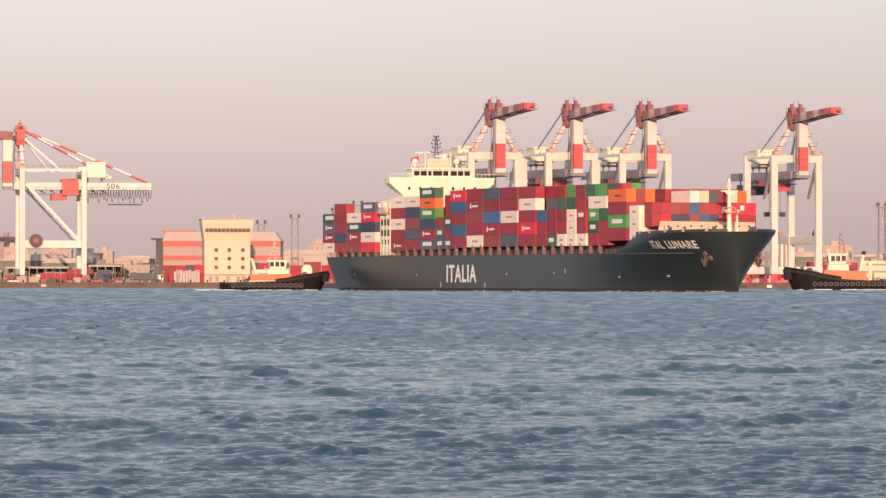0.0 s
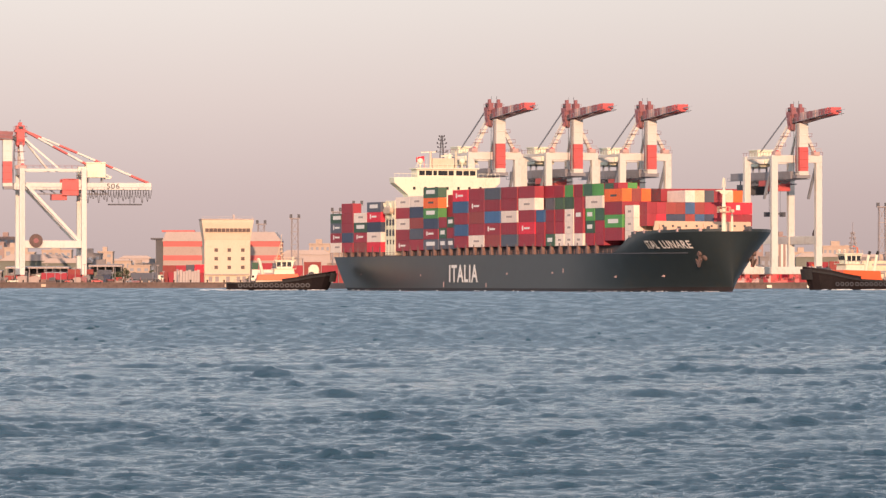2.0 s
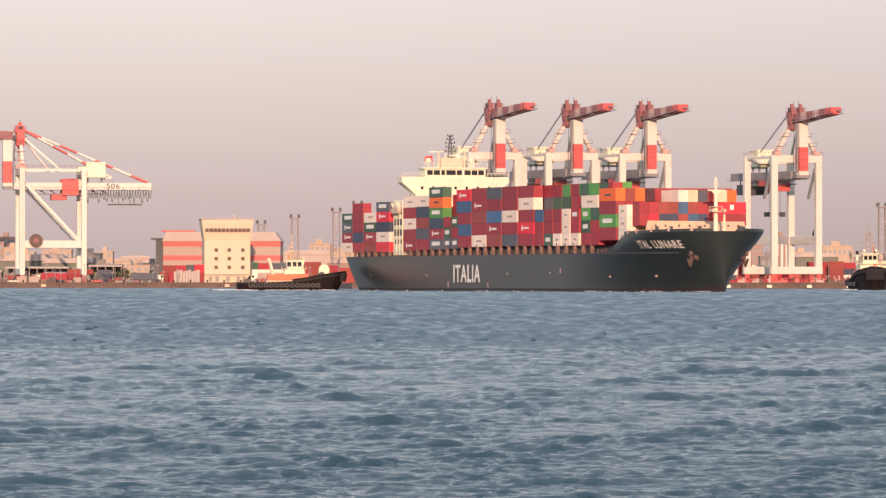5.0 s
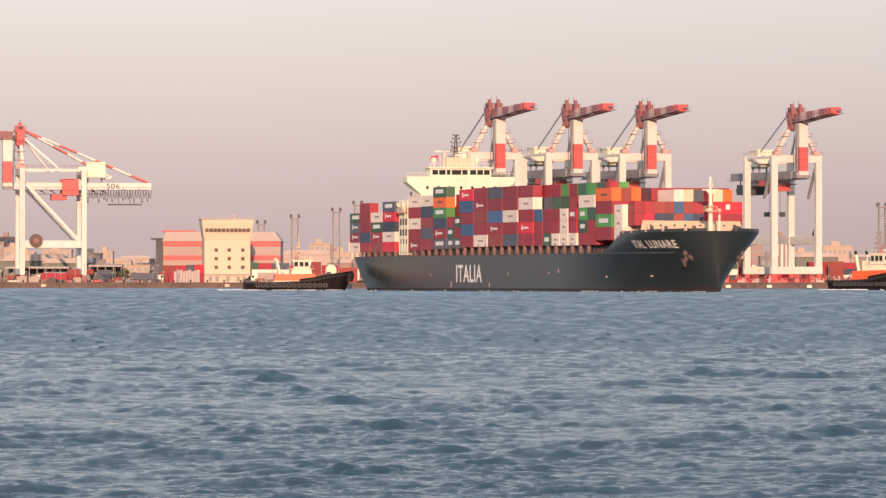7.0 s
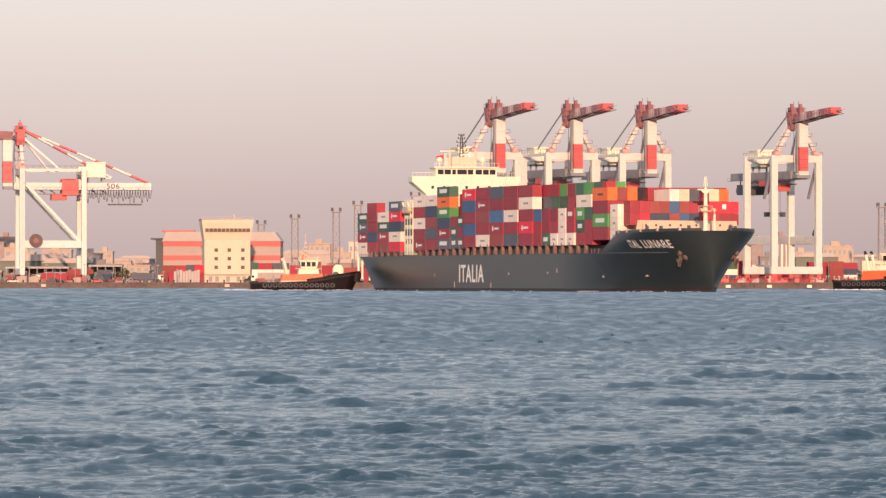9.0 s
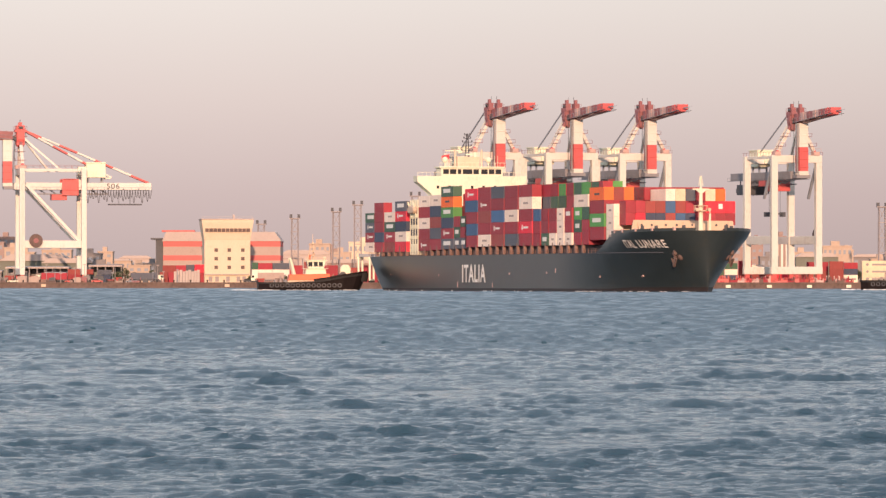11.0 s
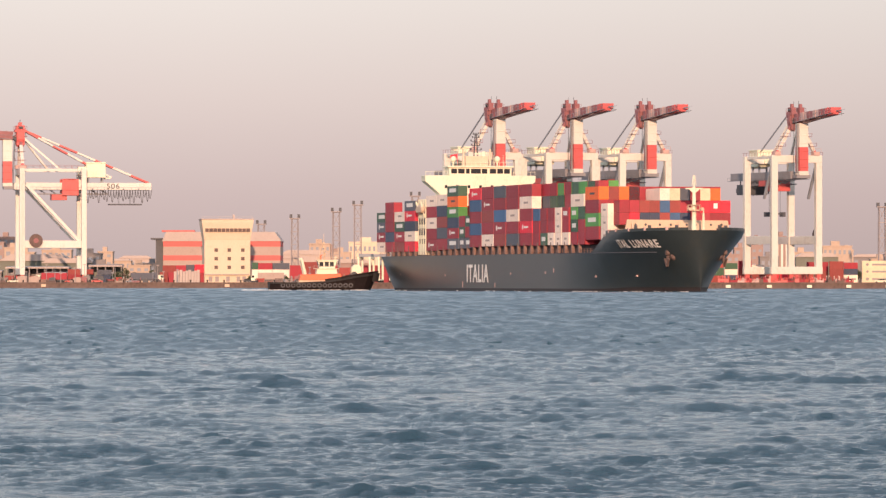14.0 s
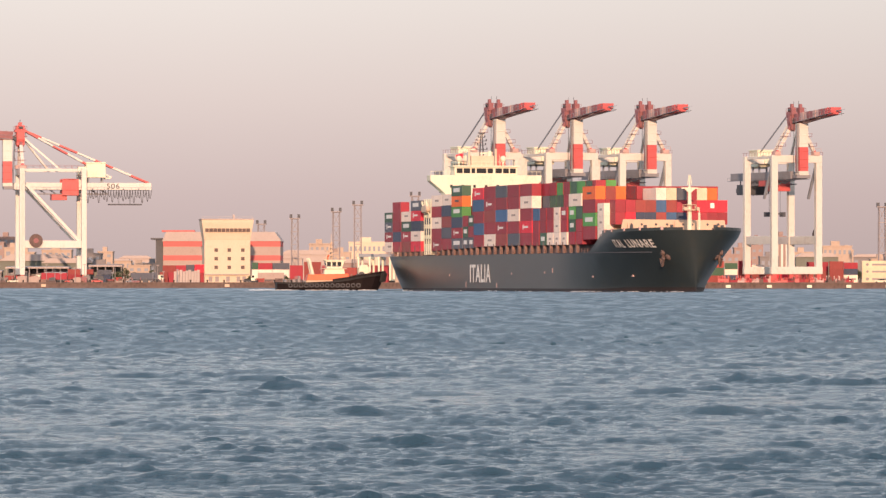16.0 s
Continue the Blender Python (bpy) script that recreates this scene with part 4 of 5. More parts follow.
def ship_cargo():
    for x, z0, h, ln, cols, marks in STACKS:
        for i, c in enumerate(cols):
            if c != ".":
                container(c, x, 0, z0 + i * h, ln, h - 0.04, marks.get(i, ""), DARKMARK.get(c, "letter"))
    # second row in the places where the outer row stands lower
    for x, cols in ((36.4, "RRRSR"), (43.6, "RRRgR"), (50.6, "RRRgG"), (57.4, "RRRRR"), (64.3, "RRRRg"), (72.4, "RRGRG"), (79.2, "RRGRg")):
        for i, c in enumerate(cols):
            container(c, x, 1, 11.4 + i * 3.07, SHORT, 3.03)
    container("W", 72.4, 0, 11.4 + 3 * 3.07, LONG, 3.03, k_, "tan")
    for x, cols in ((-39.6, "RgRRR"), (-33.2, "RRgOR")):
        for i, c in enumerate(cols):
            container(c, x, 1, 11.1 + i * 2.9, SHORT, 2.86)
    # forward faces across the ship
    for r, col in enumerate(("", "CRCR", "OROR", "SCOR", "RRR", "GRR", "RRR", "CRR")):
        for i, c in enumerate(col[::-1]):
            if r:
                container(c, 85.8, r, 12.5 + i * 3.18, LONG, 3.14)
    for i, c in enumerate("YYY"):
        container(c, 99.95, 1, 11.9 + i * 3.05, SHORT, 3.0)
    front = ("RR", "rR", "BC", "BC", "CbW", "bCY", "BRS", "RRR", "RrY", "RrO", "Rr")
    for r, col in enumerate(front):
        for i, c in enumerate(col):
            container(c, 99.0 if r > 1 else 106.2, 0, 15.9 + i * 2.9, LONG if r > 1 else 5.0, 2.86, y=-13.9 + r * 2.5, endmark=(r == 9 and i == 1))
    # tops of the middle stacks, two more rows inboard
    top = "RRRSRRRrGRGG"
    for i, x in enumerate(np.arange(-28.4, 80, 13.1)):
        for r in (1, 2):
            container(top[(i + r) % len(top)], float(x), r + 0.02, 23.75 + 0.0, LONG, 3.03)
    # the cargo that stands inside, behind the outer rows
    bm = bmesh.new()
    for x, z0, h, ln, cols, marks in STACKS:
        n = min(len(cols), 4)
        if x > 98:
            continue
        for r in range(3, 12):
            for i in range(n):
                y = SIDE + 0.05 + r * 2.53
                box(bm, x, x + ln, y, y + 2.44, z0 + i * h, z0 + (i + 1) * h - 0.05)
    ob = part("container_stack", bm, "R", SHIP)
    ob["kind"] = "stuff"


ship_cargo()


# ---- tugs: local x forward from the mast, z up from the water ----
def tug(m, label, tall):
    root = thing("tugboat", m, label, "tugboat", "harbour tugs")
    bm = bmesh.new()
    st = [(-16.4, 4.0, 2.7), (-14, 4.9, 2.6), (-8, 5.2, 2.6), (0, 5.3, 3.0), (5, 5.2, 3.8), (9, 4.6, 4.7), (13, 3.4, 5.3), (15.2, 1.7, 5.7), (16.2, 0.2, 5.8)]
    rings = []
    for x, b, z in st:
        row = []
        for s in (-1, 1):
            for k in (-0.3, 0.0, 0.5, 1.0):
                row.append(bm.verts.new((x - (1 - max(k, 0)) * max(0, x - 8) * 0.28, s * b * (0.82 + 0.18 * max(k, 0)), z * k)))
        rings.append(row)
    for a, b in zip(rings, rings[1:]):
        for s in (0, 4):
            for i in range(3):
                bm.faces.new((a[s + i], b[s + i], b[s + i + 1], a[s + i + 1]))
        bm.faces.new((a[3], b[3], b[7], a[7]))
    for r in (rings[0], rings[-1]):
        for i in range(3):
            bm.faces.new((r[i], r[i + 1], r[4 + i + 1], r[4 + i]))
    part("hull", bm, "tug_black", root, "black tug hull")
    bm = bmesh.new()
    for s in (-1, 1):
        for (x0, b0, z0), (x1, b1, z1) in zip(st, st[1:]):
            beam(bm, (x0, s * (b0 + 0.1), z0 - 0.1), (x1, s * (b1 + 0.1), z1 - 0.1), 0.5, 0.6)
    part("rubber_fender", bm, "black", root)
    # tyres along the sides
    tyre = None
    for s in (-1, 1):
        for x in np.arange(-12.5, 8, 1.55):
            b = 5.3 if -8 < x < 3 else 5.0
            if tyre is None:
                bm = bmesh.new()
                for k in range(10):
                    a0, a1 = k * math.pi / 5, (k + 1) * math.pi / 5
                    beam(bm, (0.5 * math.cos(a0), 0, 0.5 * math.sin(a0)), (0.5 * math.cos(a1), 0, 0.5 * math.sin(a1)), 0.3, 0.28)
                tyre = mesh("tyre", bm, "dark")
            t = new("tyre", tyre)
            t.parent = root
            t.location = (x, s * (b + 0.12), 1.7)
    bm = bmesh.new()
    for k in range(14):
        a = -1.35 + k * 0.208
        tube(bm, (14.2 + 1.6 * math.cos(a), 2.3 * math.sin(a), 3.0), (14.6 + 1.7 * math.cos(a), 2.4 * math.sin(a), 6.0), 0.42, n=8)
    part("bow_fender", bm, "black", root)
    bm = bmesh.new()
    prism(bm, [(-7.6, 2.6), (5.4, 2.9), (4.8, 5.8), (-7.2, 5.5)], -3.7, 3.7)
    part("deckhouse", bm, "tug_orange", root, "orange-red deckhouse", bevel=0.12)
    bm = bmesh.new()
    prism(bm, [(-2.6, 3.4), (4.2, 3.6), (3.6, 7.4), (-2.2, 7.4)], -3.0, 3.0)
    box(bm, -3.0, 4.4, -3.3, 3.3, 7.4, 7.6)
    part("upper_deck", bm, "white", root, bevel=0.08)
    bm = bmesh.new()
    prism(bm, [(-1.4, 7.6), (3.2, 7.6), (3.8, 10.3), (-1.9, 10.3)], -2.1, 2.1)
    box(bm, -2.2, 4.2, -2.4, 2.4, 10.3, 10.6)
    part("wheelhouse", bm, "white", root, bevel=0.06)
    # lower tug: cream strip stands in for sun glare on the orange deckhouse
    bm = bmesh.new()
    box(bm, -7.7, 4.6, -3.78, 3.78, 2.7, 3.4)
    part("deckhouse_band", bm, "cream" if tall < 1 else "tug_orange", root)
    # bulwark, gear and rope on the foredeck, fire monitor and searchlights above
    for s in (-1, 1):
        bm = bmesh.new()
        for (x0, b0, z0), (x1, b1, z1) in zip(st[3:], st[4:]):
            beam(bm, (x0, s * (b0 - 0.15), z0 + 0.45), (x1, s * max(b1 - 0.15, 0.1), z1 + 0.45), 0.25, 1.0)
        part("bulwark", bm, "tug_black", root)
    rng = random.Random(len(label) + 3)
    for k in range(9):
        x = rng.uniform(5.4, 13.2)
        y0 = rng.uniform(-0.5, 0.5) * (13.8 - x) * 0.6
        z0 = 3.4 + 0.22 * (x - 5)
        w0, h0 = rng.uniform(0.3, 0.8), rng.uniform(1.2, 2.6)
        bm = bmesh.new()
        prism(bm, [(x - w0, z0), (x + w0, z0), (x + w0 * 0.7, z0 + h0), (x - w0 * 0.4, z0 + h0 * 0.8)], y0 - 0.5, y0 + 0.5)
        part("deck_gear", bm, rng.choice(["dark", "black", "mast", "tug_orange", "deckred"]), root)
    if tall < 1:
        bm = bmesh.new()
        prism(bm, [(8.0, 4.4), (11.2, 4.6), (11.3, 7.6), (10.6, 8.9), (9.0, 9.0), (8.1, 7.8)], -1.5, 1.5)
        part("winch_cover", bm, "white", root, "pale canvas winch cover", bevel=0.25)
    bm = bmesh.new()
    tube(bm, (-0.8, 1.4, 10.6), (-0.8, 1.4, 12.2), 0.22, n=8)
    beam(bm, (-0.8, 1.4, 12.1), (0.6, 1.4, 12.7), 0.3)
    part("fire_monitor", bm, "tug_orange", root)
    for y0 in (-1.7, 1.7):
        bm = bmesh.new()
        tube(bm, (3.4, y0, 10.6), (3.4, y0, 11.1), 0.1, n=6)
        tube(bm, (3.2, y0, 11.4), (3.8, y0, 11.4), 0.35, n=10)
        part("searchlight", bm, "white", root)
    bm = bmesh.new()
    for y0 in (-2.35, 2.35):
        for x in np.arange(-2.0, 4.1, 1.0):
            beam(bm, (x, y0, 10.6), (x, y0, 11.5), 0.07)
        beam(bm, (-2.0, y0, 11.5), (4.0, y0, 11.5), 0.07)
    part("roof_rail", bm, "cream", root)
    for s in (-1, 1):
        for x in (-0.9, 0.7, 2.2):
            bm = bmesh.new()
            box(bm, x - 0.55, x + 0.65, s * 2.08 - 0.05, s * 2.08 + 0.05, 8.3, 9.9)
            part("window", bm, "glass", root)
    for y in (-1.3, 0, 1.3):
        bm = bmesh.new()
        prism(bm, [(3.43, 8.7), (3.55, 8.7), (3.83, 9.9), (3.71, 9.9)], y - 0.5, y + 0.5)
        part("window", bm, "glass", root)
        bm = bmesh.new()
        prism(bm, [(-1.68, 8.7), (-1.56, 8.7), (-1.82, 9.9), (-1.94, 9.9)], y - 0.5, y + 0.5)
        part("window", bm, "glass", root)
    bm = bmesh.new()
    for s in (-1, 1):
        beam(bm, (0.2, s * 1.2, 10.6), (0, s * 0.3, 17.0), 0.2)
        beam(bm, (-1.6, s * 0.8, 10.6), (-0.3, s * 0.2, 16.2), 0.16)
    for z, w2 in ((12.0, 1.5), (13.4, 1.7), (14.8, 1.2), (16.2, 0.8)):
        beam(bm, (0, -w2, z), (0, w2, z), 0.2)
        box(bm, -0.3, 0.3, -w2 - 0.2, -w2 + 0.3, z, z + 0.5)
        box(bm, -0.3, 0.3, w2 - 0.3, w2 + 0.2, z, z + 0.5)
    beam(bm, (0, 0, 16.6), (0, 0, 19.6), 0.12)
    beam(bm, (0.4, -1.3, 12.8), (0.4, 1.3, 13.0), 0.3)
    part("mast", bm, "mast" if tall == 1 else "cream", root)
    for s in (-1, 1):
        bm = bmesh.new()
        tube(bm, (-5.6, s * 2.5, 5.2), (-6.6, s * 2.5, 10.2), 0.5, 0.4, 10)
        tube(bm, (-6.6, s * 2.5, 10.2), (-7.0, s * 2.5, 11.2), 0.41, 0.4, 10, 1)
        part("exhaust_stack", bm, ["white", "black" if tall == 1 else "white"], root)
    bm = bmesh.new()
    box(bm, 7.6, 10.2, -1.6, 1.6, 4.0, 5.6)
    tube(bm, (8.9, -2.0, 5.6), (8.9, 2.0, 5.6), 0.9, n=14)
    beam(bm, (10.8, -1, 4.6), (10.8, -1, 6.8), 0.35)
    beam(bm, (10.8, 1, 4.6), (10.8, 1, 6.8), 0.35)
    beam(bm, (10.8, -1.1, 6.7), (10.8, 1.1, 6.7), 0.35)
    part("winch", bm, "dark", root)
    bm = bmesh.new()
    for s in (-1, 1):
        for x in np.arange(-14, -8.4, 1.1):
            beam(bm, (x, s * 4.6, 2.6), (x, s * 4.6, 3.7), 0.08)
        beam(bm, (-14, s * 4.6, 3.7), (-8.6, s * 4.6, 3.7), 0.08)
        for x in np.arange(-2.9, 4.4, 1.2):
            beam(bm, (x, s * 3.2, 7.6), (x, s * 3.2, 8.5), 0.07)
        beam(bm, (-2.9, s * 3.2, 8.5), (4.3, s * 3.2, 8.5), 0.07)
    tube(bm, (-11, 0, 2.6), (-11, 0, 3.8), 0.4, n=8)
    beam(bm, (-9.6, -1.6, 2.6), (-9.6, -1.6, 4.9), 0.3)
    beam(bm, (-9.6, 1.6, 2.6), (-9.6, 1.6, 4.9), 0.3)
    beam(bm, (-9.6, -1.7, 4.8), (-9.6, 1.7, 4.8), 0.3)
    part("rail", bm, "mast", root)
    # churned water along the sides and astern
    rng = random.Random(len(label))
    bm = bmesh.new()
    for _ in range(90):
        x = rng.uniform(-24, 12)
        y = rng.choice([-1, 1]) * (4.6 + rng.uniform(0, 0.9)) if x > -15 else rng.uniform(-4, 4)
        r = rng.uniform(0.25, 0.7)
        bmesh.ops.create_icosphere(bm, subdivisions=1, radius=1.0, matrix=Matrix.Translation((x, y, 0.05)) @ Matrix.Diagonal((r * 1.8, r, rng.uniform(0.1, 0.28), 1)))
    part("wake_foam", bm, "foam", root)["kind"] = "stuff"
    # the smaller tug is lower built
    done = set()
    long = 0.94 if tall < 1 else 1.0
    for c in root.children:
        if c.location.length > 0:
            c.location.z *= tall
            c.location.x *= long
        elif c.data.name not in done:
            done.add(c.data.name)
            c.data.transform(Matrix.Diagonal((long, 1, tall, 1)))
    return root


TUG_A = tug(pose(-47, 1590, 0), "black-hulled tugboat with orange deckhouse at the ship's stern", 0.8)
TUG_B = tug(pose(115, 1640, 0), "black-hulled tugboat with white wheelhouse turning near the bow", 1.0)


# ---- buildings and yard behind the quays ----
def windows(parent, xs, zs, w, h, y, material="glass"):
    """Recess-framed panes on a wall that faces the water at depth y."""
    bm = bmesh.new()
    box(bm, -w / 2, w / 2, -0.06, 0.10, -h / 2, h / 2)
    me = mesh("window", bm, material)
    for z in zs:
        for x in xs:
            o = new("window", me)
            o.parent = parent
            o.location = (x, y, z)


def control_tower():
    root = thing("control_tower", pose(-82.6, 2165, QT, 0, 0, 6), "cream harbour control building with flared top storey", "building")
    bm = bmesh.new()
    box(bm, -8.8, 8.8, 0, 14, 0, 17.0)
    part("wall", bm, "tower", root, bevel=0.1)
    bm = bmesh.new()
    lo = [bm.verts.new((x, y, 16.6)) for x, y in ((-8.9, -0.1), (8.9, -0.1), (8.9, 14), (-8.9, 14))]
    hi = [bm.verts.new((x, y, 23.2)) for x, y in ((-9.9, -1.6), (9.9, -1.6), (9.9, 15), (-9.9, 15))]
    bm.faces.new(lo[::-1])
    bm.faces.new(hi)
    for i in range(4):
        j = (i + 1) % 4
        bm.faces.new((lo[i], lo[j], hi[j], hi[i]))
    box(bm, -9.9, 9.9, -1.6, 15, 23.2, 24.3)
    part("upper_storey", bm, "tower", root, bevel=0.05)
    bm = bmesh.new()
    for k in range(11):
        x = -7.9 + k * 1.58
        box(bm, x - 0.68, x + 0.68, -1.45, -1.0, 19.6, 20.9)
    part("window_band", bm, "anchor", root)
    bm = bmesh.new()
    box(bm, -10.2, 10.2, -1.9, 15.3, 24.3, 24.6)
    for x in (-9.5, -3, 3.6, 9.5):
        beam(bm, (x, 0, 24.6), (x, 0, 25.5), 0.1)
    beam(bm, (-9.5, 0, 25.4), (9.5, 0, 25.4), 0.08)
    box(bm, 2.2, 3.0, 2, 4, 24.6, 26.2)
    part("roof", bm, "roof", root)
    windows(root, (-4.3, 0.7, 5.9), (12.6, 9.3, 6.0), 1.35, 1.35, 0, "anchor")
    bm = bmesh.new()
    for x, w2 in ((-5.5, 3.2), (0.2, 2.2), (5.4, 3.0)):
        box(bm, x - w2, x + w2, -0.9, 0.2, 3.1, 3.5)
    part("canopy", bm, "roof", root)
    windows(root, (-6.5, -4.0, 0.2, 4.2, 6.4), (1.5,), 1.4, 2.0, -0.02, "mast")


def striped_shed():
    root = thing("warehouse", pose(-87.5, 2235, QT), "long warehouse with red and tan banded cladding", "building")
    for z0, z1, c in ((0, 8.9, "tan"), (8.9, 10.9, "stripe"), (10.9, 14.4, "tan"), (14.4, 16.5, "stripe")):
        bm = bmesh.new()
        box(bm, -23.2, 23.2, 0 if c == "stripe" else 0.08, 40, z0, z1)
        part("wall_band", bm, c, root)
    bm = bmesh.new()
    prism(bm, [(-23.6, 16.5), (23.6, 16.5), (21.0, 20.2), (-22.0, 20.2)], -0.4, 40.4)
    part("roof", bm, "roof", root, "pale sheet roof")
    # solid dark block: the shade at the left end is put into its colour
    bm = bmesh.new()
    box(bm, -26.2, -23.3, 2, 30, 0, 17.2)
    box(bm, -28.2, -23.3, 1, 30, 17.2, 17.8)
    part("stair_annex", bm, "dark", root, "solid end bay, its shade put into the dark grey")
    bm = bmesh.new()
    box(bm, -24.0, -11.0, 4, 14, 20.2, 20.9)
    box(bm, -20.0, -14.0, 5, 12, 16.5, 20.2)
    part("roof_house", bm, "stripe", root)


def light_mast(x, y, h, w=2.9):
    root = thing("lamp_mast", pose(x, y, QT), "tall lattice floodlight mast in the container yard", "lamp mast", "yard floodlight masts")
    bm = bmesh.new()
    c = ((-w / 2, -w / 2), (w / 2, -w / 2), (w / 2, w / 2), (-w / 2, w / 2))
    n = max(4, int(h / 5))
    for a, b in c:
        beam(bm, (a, b, 0), (a * 0.85, b * 0.85, h), 0.34)
    for k in range(n):
        z0, z1 = h * k / n, h * (k + 1) / n
        for i in range(4):
            (a0, b0), (a1, b1) = c[i], c[(i + 1) % 4]
            beam(bm, (a0, b0, z1), (a1, b1, z1), 0.26)
            if k % 2:
                beam(bm, (a0, b0, z0), (a1, b1, z1), 0.18)
            else:
                beam(bm, (a1, b1, z0), (a0, b0, z1), 0.18)
    part("lattice", bm, "mast", root)
    bm = bmesh.new()
    box(bm, -w * 0.75, w * 0.75, -w * 0.7, w * 0.7, h, h + 0.4)
    part("platform", bm, "mast", root)
    for sx in (-1, 1):
        for sy in (-1, 1):
            bm = bmesh.new()
            box(bm, sx * w * 0.55 - 0.5, sx * w * 0.55 + 0.5, sy * w * 0.5 - 0.4, sy * w * 0.5 + 0.4, h + 0.4, h + 1.9)
            part("floodlight", bm, "dark", root)
    return root


def yard_box(code, x0, x1, z0, z1, y, label, marks=False, depth=None):
    """Containers standing in the yard, one thing each."""
    ln = x1 - x0
    bm = bmesh.new()
    d = depth or 2.5
    box(bm, 0, ln, 0, d, 0, z1 - z0)
    bmesh.ops.inset_individual(bm, faces=[f for f in bm.faces], thickness=0.14, depth=-0.06)
    root = new("container", mesh("container", bm, code))
    root.location = (x0, y, z0)
    tagged(root, label, "container", "yard containers")
    if marks:
        bm = bmesh.new()
        h = z1 - z0
        box(bm, ln * 0.32, ln * 0.86, -0.05, 0.1, h * 0.36, h * 0.62)
        m_ = new("marking", mesh("marking", bm, "mast"))
        m_.parent = root
        bm = bmesh.new()
        tube(bm, (ln * 0.17, -0.05, h * 0.5), (ln * 0.17, 0.1, h * 0.5), h * 0.2, n=10)
        m_ = new("emblem", mesh("emblem", bm, "mast"))
        m_.parent = root


NAMES = {"R": "maroon steel container", "C": "brick red steel container", "r": "bright red steel container", "W": "pale steel container", "Y": "cream steel container",
         "B": "navy steel container", "b": "blue steel container", "G": "green steel container", "g": "dark green steel container", "O": "orange steel container", "S": "slate grey steel container"}


def yard():
    # code, x0, x1, z0, z1, depth along the view
    rows = (
        ("C", -107.53, -102.55, 6.06, 8.66, 2168), ("R", -102.46, -98.64, 6.06, 8.66, 2168),
        ("S", -98.56, -95.39, 6.06, 8.88, 2168), ("r", -95.31, -91.49, 6.06, 8.99, 2168),
        ("R", -107.53, -101.46, QT, 5.97, 2168), ("B", -101.38, -95.39, QT, 5.97, 2168),
        ("R", -95.31, -91.49, QT, 5.97, 2168),
        ("C", -107.97, -104.95, QT, 6.04, 2155),
        ("R", -70.63, -65.23, 7.13, 9.50, 2160), ("S", -65.15, -58.75, 7.13, 9.50, 2160),
        ("g", -73.01, -70.72, 7.13, 9.72, 2160),
        ("W", -73.01, -70.72, QT, 7.04, 2160), ("W", -70.63, -65.23, QT, 7.04, 2160), ("W", -65.15, -58.97, QT, 7.04, 2160),
        ("R", -59.35, -54.31, QT, 8.73, 2190), ("C", -53.87, -47.30, QT, 10.04, 2190), ("R", -47.09, -40.73, QT, 8.73, 2190),
        ("C", -40.30, -31.54, QT, 7.85, 2190), ("R", -31.10, -20.59, QT, 8.73, 2190),
        ("C", 91.20, 99.40, QT, 4.58, 2000), ("g", 93.20, 99.40, 4.65, 7.38, 2000), ("C", 95.60, 99.40, 7.45, 9.78, 2000),
        ("B", 99.70, 104.10, QT, 4.77, 1998), ("W", 99.70, 104.10, 4.85, 6.77, 1998), ("g", 99.70, 104.10, 6.85, 8.97, 1998),
        ("C", 104.91, 109.53, QT, 6.99, 2006), ("R", 104.91, 109.53, 7.07, 9.80, 2006), ("C", 110.06, 116.90, QT, 6.20, 2012),
        ("W", 110.06, 114.28, 6.28, 8.41, 2012),
        ("r", 117.33, 124.59, QT, 5.40, 2016), ("C", 125.36, 132.64, QT, 6.22, 2022), ("R", 130.22, 137.90, 6.30, 9.45, 2022), ("C", 133.05, 137.90, QT, 6.22, 2022),
        ("C", 137.48, 142.51, QT, 7.00, 2010), ("C", 137.48, 142.51, 7.08, 9.61, 2010),
        ("W", 142.85, 147.68, QT, 4.79, 2012), ("B", 142.85, 147.68, 4.87, 7.00, 2012), ("R", 142.85, 147.68, 7.08, 9.22, 2012),
        ("Y", 148.70, 159.52, QT, 4.78, 2004), ("Y", 148.70, 159.52, 4.86, 7.18, 2004), ("Y", 148.70, 159.52, 7.26, 9.79, 2004),
        ("C", -171.11, -167.58, QT, 4.80, 2205), ("B", -134.47, -128.77, QT, 5.00, 2190), ("S", -134.15, -128.45, 5.22, 6.98, 2192), ("C", -160.67, -153.65, QT, 4.57, 2195),
        ("R", -145.81, -138.79, QT, 5.23, 2196), ("C", -145.81, -135.93, 5.32, 7.21, 2196), ("W", -122.52, -119.46, QT, 4.55, 2180), ("C", -124.48, -122.12, QT, 4.09, 2150),
    )
    for i, (c, x0, x1, z0, z1, y) in enumerate(rows):
        z0 = z0 - 0.085 if z0 > QT + 0.1 else QT
        yard_box(c, x0, x1, z0, z1, y, NAMES[c] + (" in the yard behind the quay" if z0 <= QT else " stacked on another in the yard"), c in "YW" and x1 - x0 > 4.5)
    # pale tall transport racks by the tower
    for k in range(9):
        yard_box("roof", -102.4 + k * 1.1, -102.4 + k * 1.1 + 1.0, QT, 6.3 + 0.3 * (k % 3), 2150, "pale ribbed steel crate standing on end", depth=2.0)
    # fenders on the quay face
    for px, y in ((96.4, 1910.1), (110.6, 1915.3), (124.5, 1920.3), (138.2, 1925.3), (152.0, 1930.4)):
        bm = bmesh.new()
        box(bm, -0.85, 0.85, -0.7, 0.0, 0.2, 1.2)
        f = part("fender_panel", bm, "white", None, "white fender panel on the quay face", bevel=0.08)
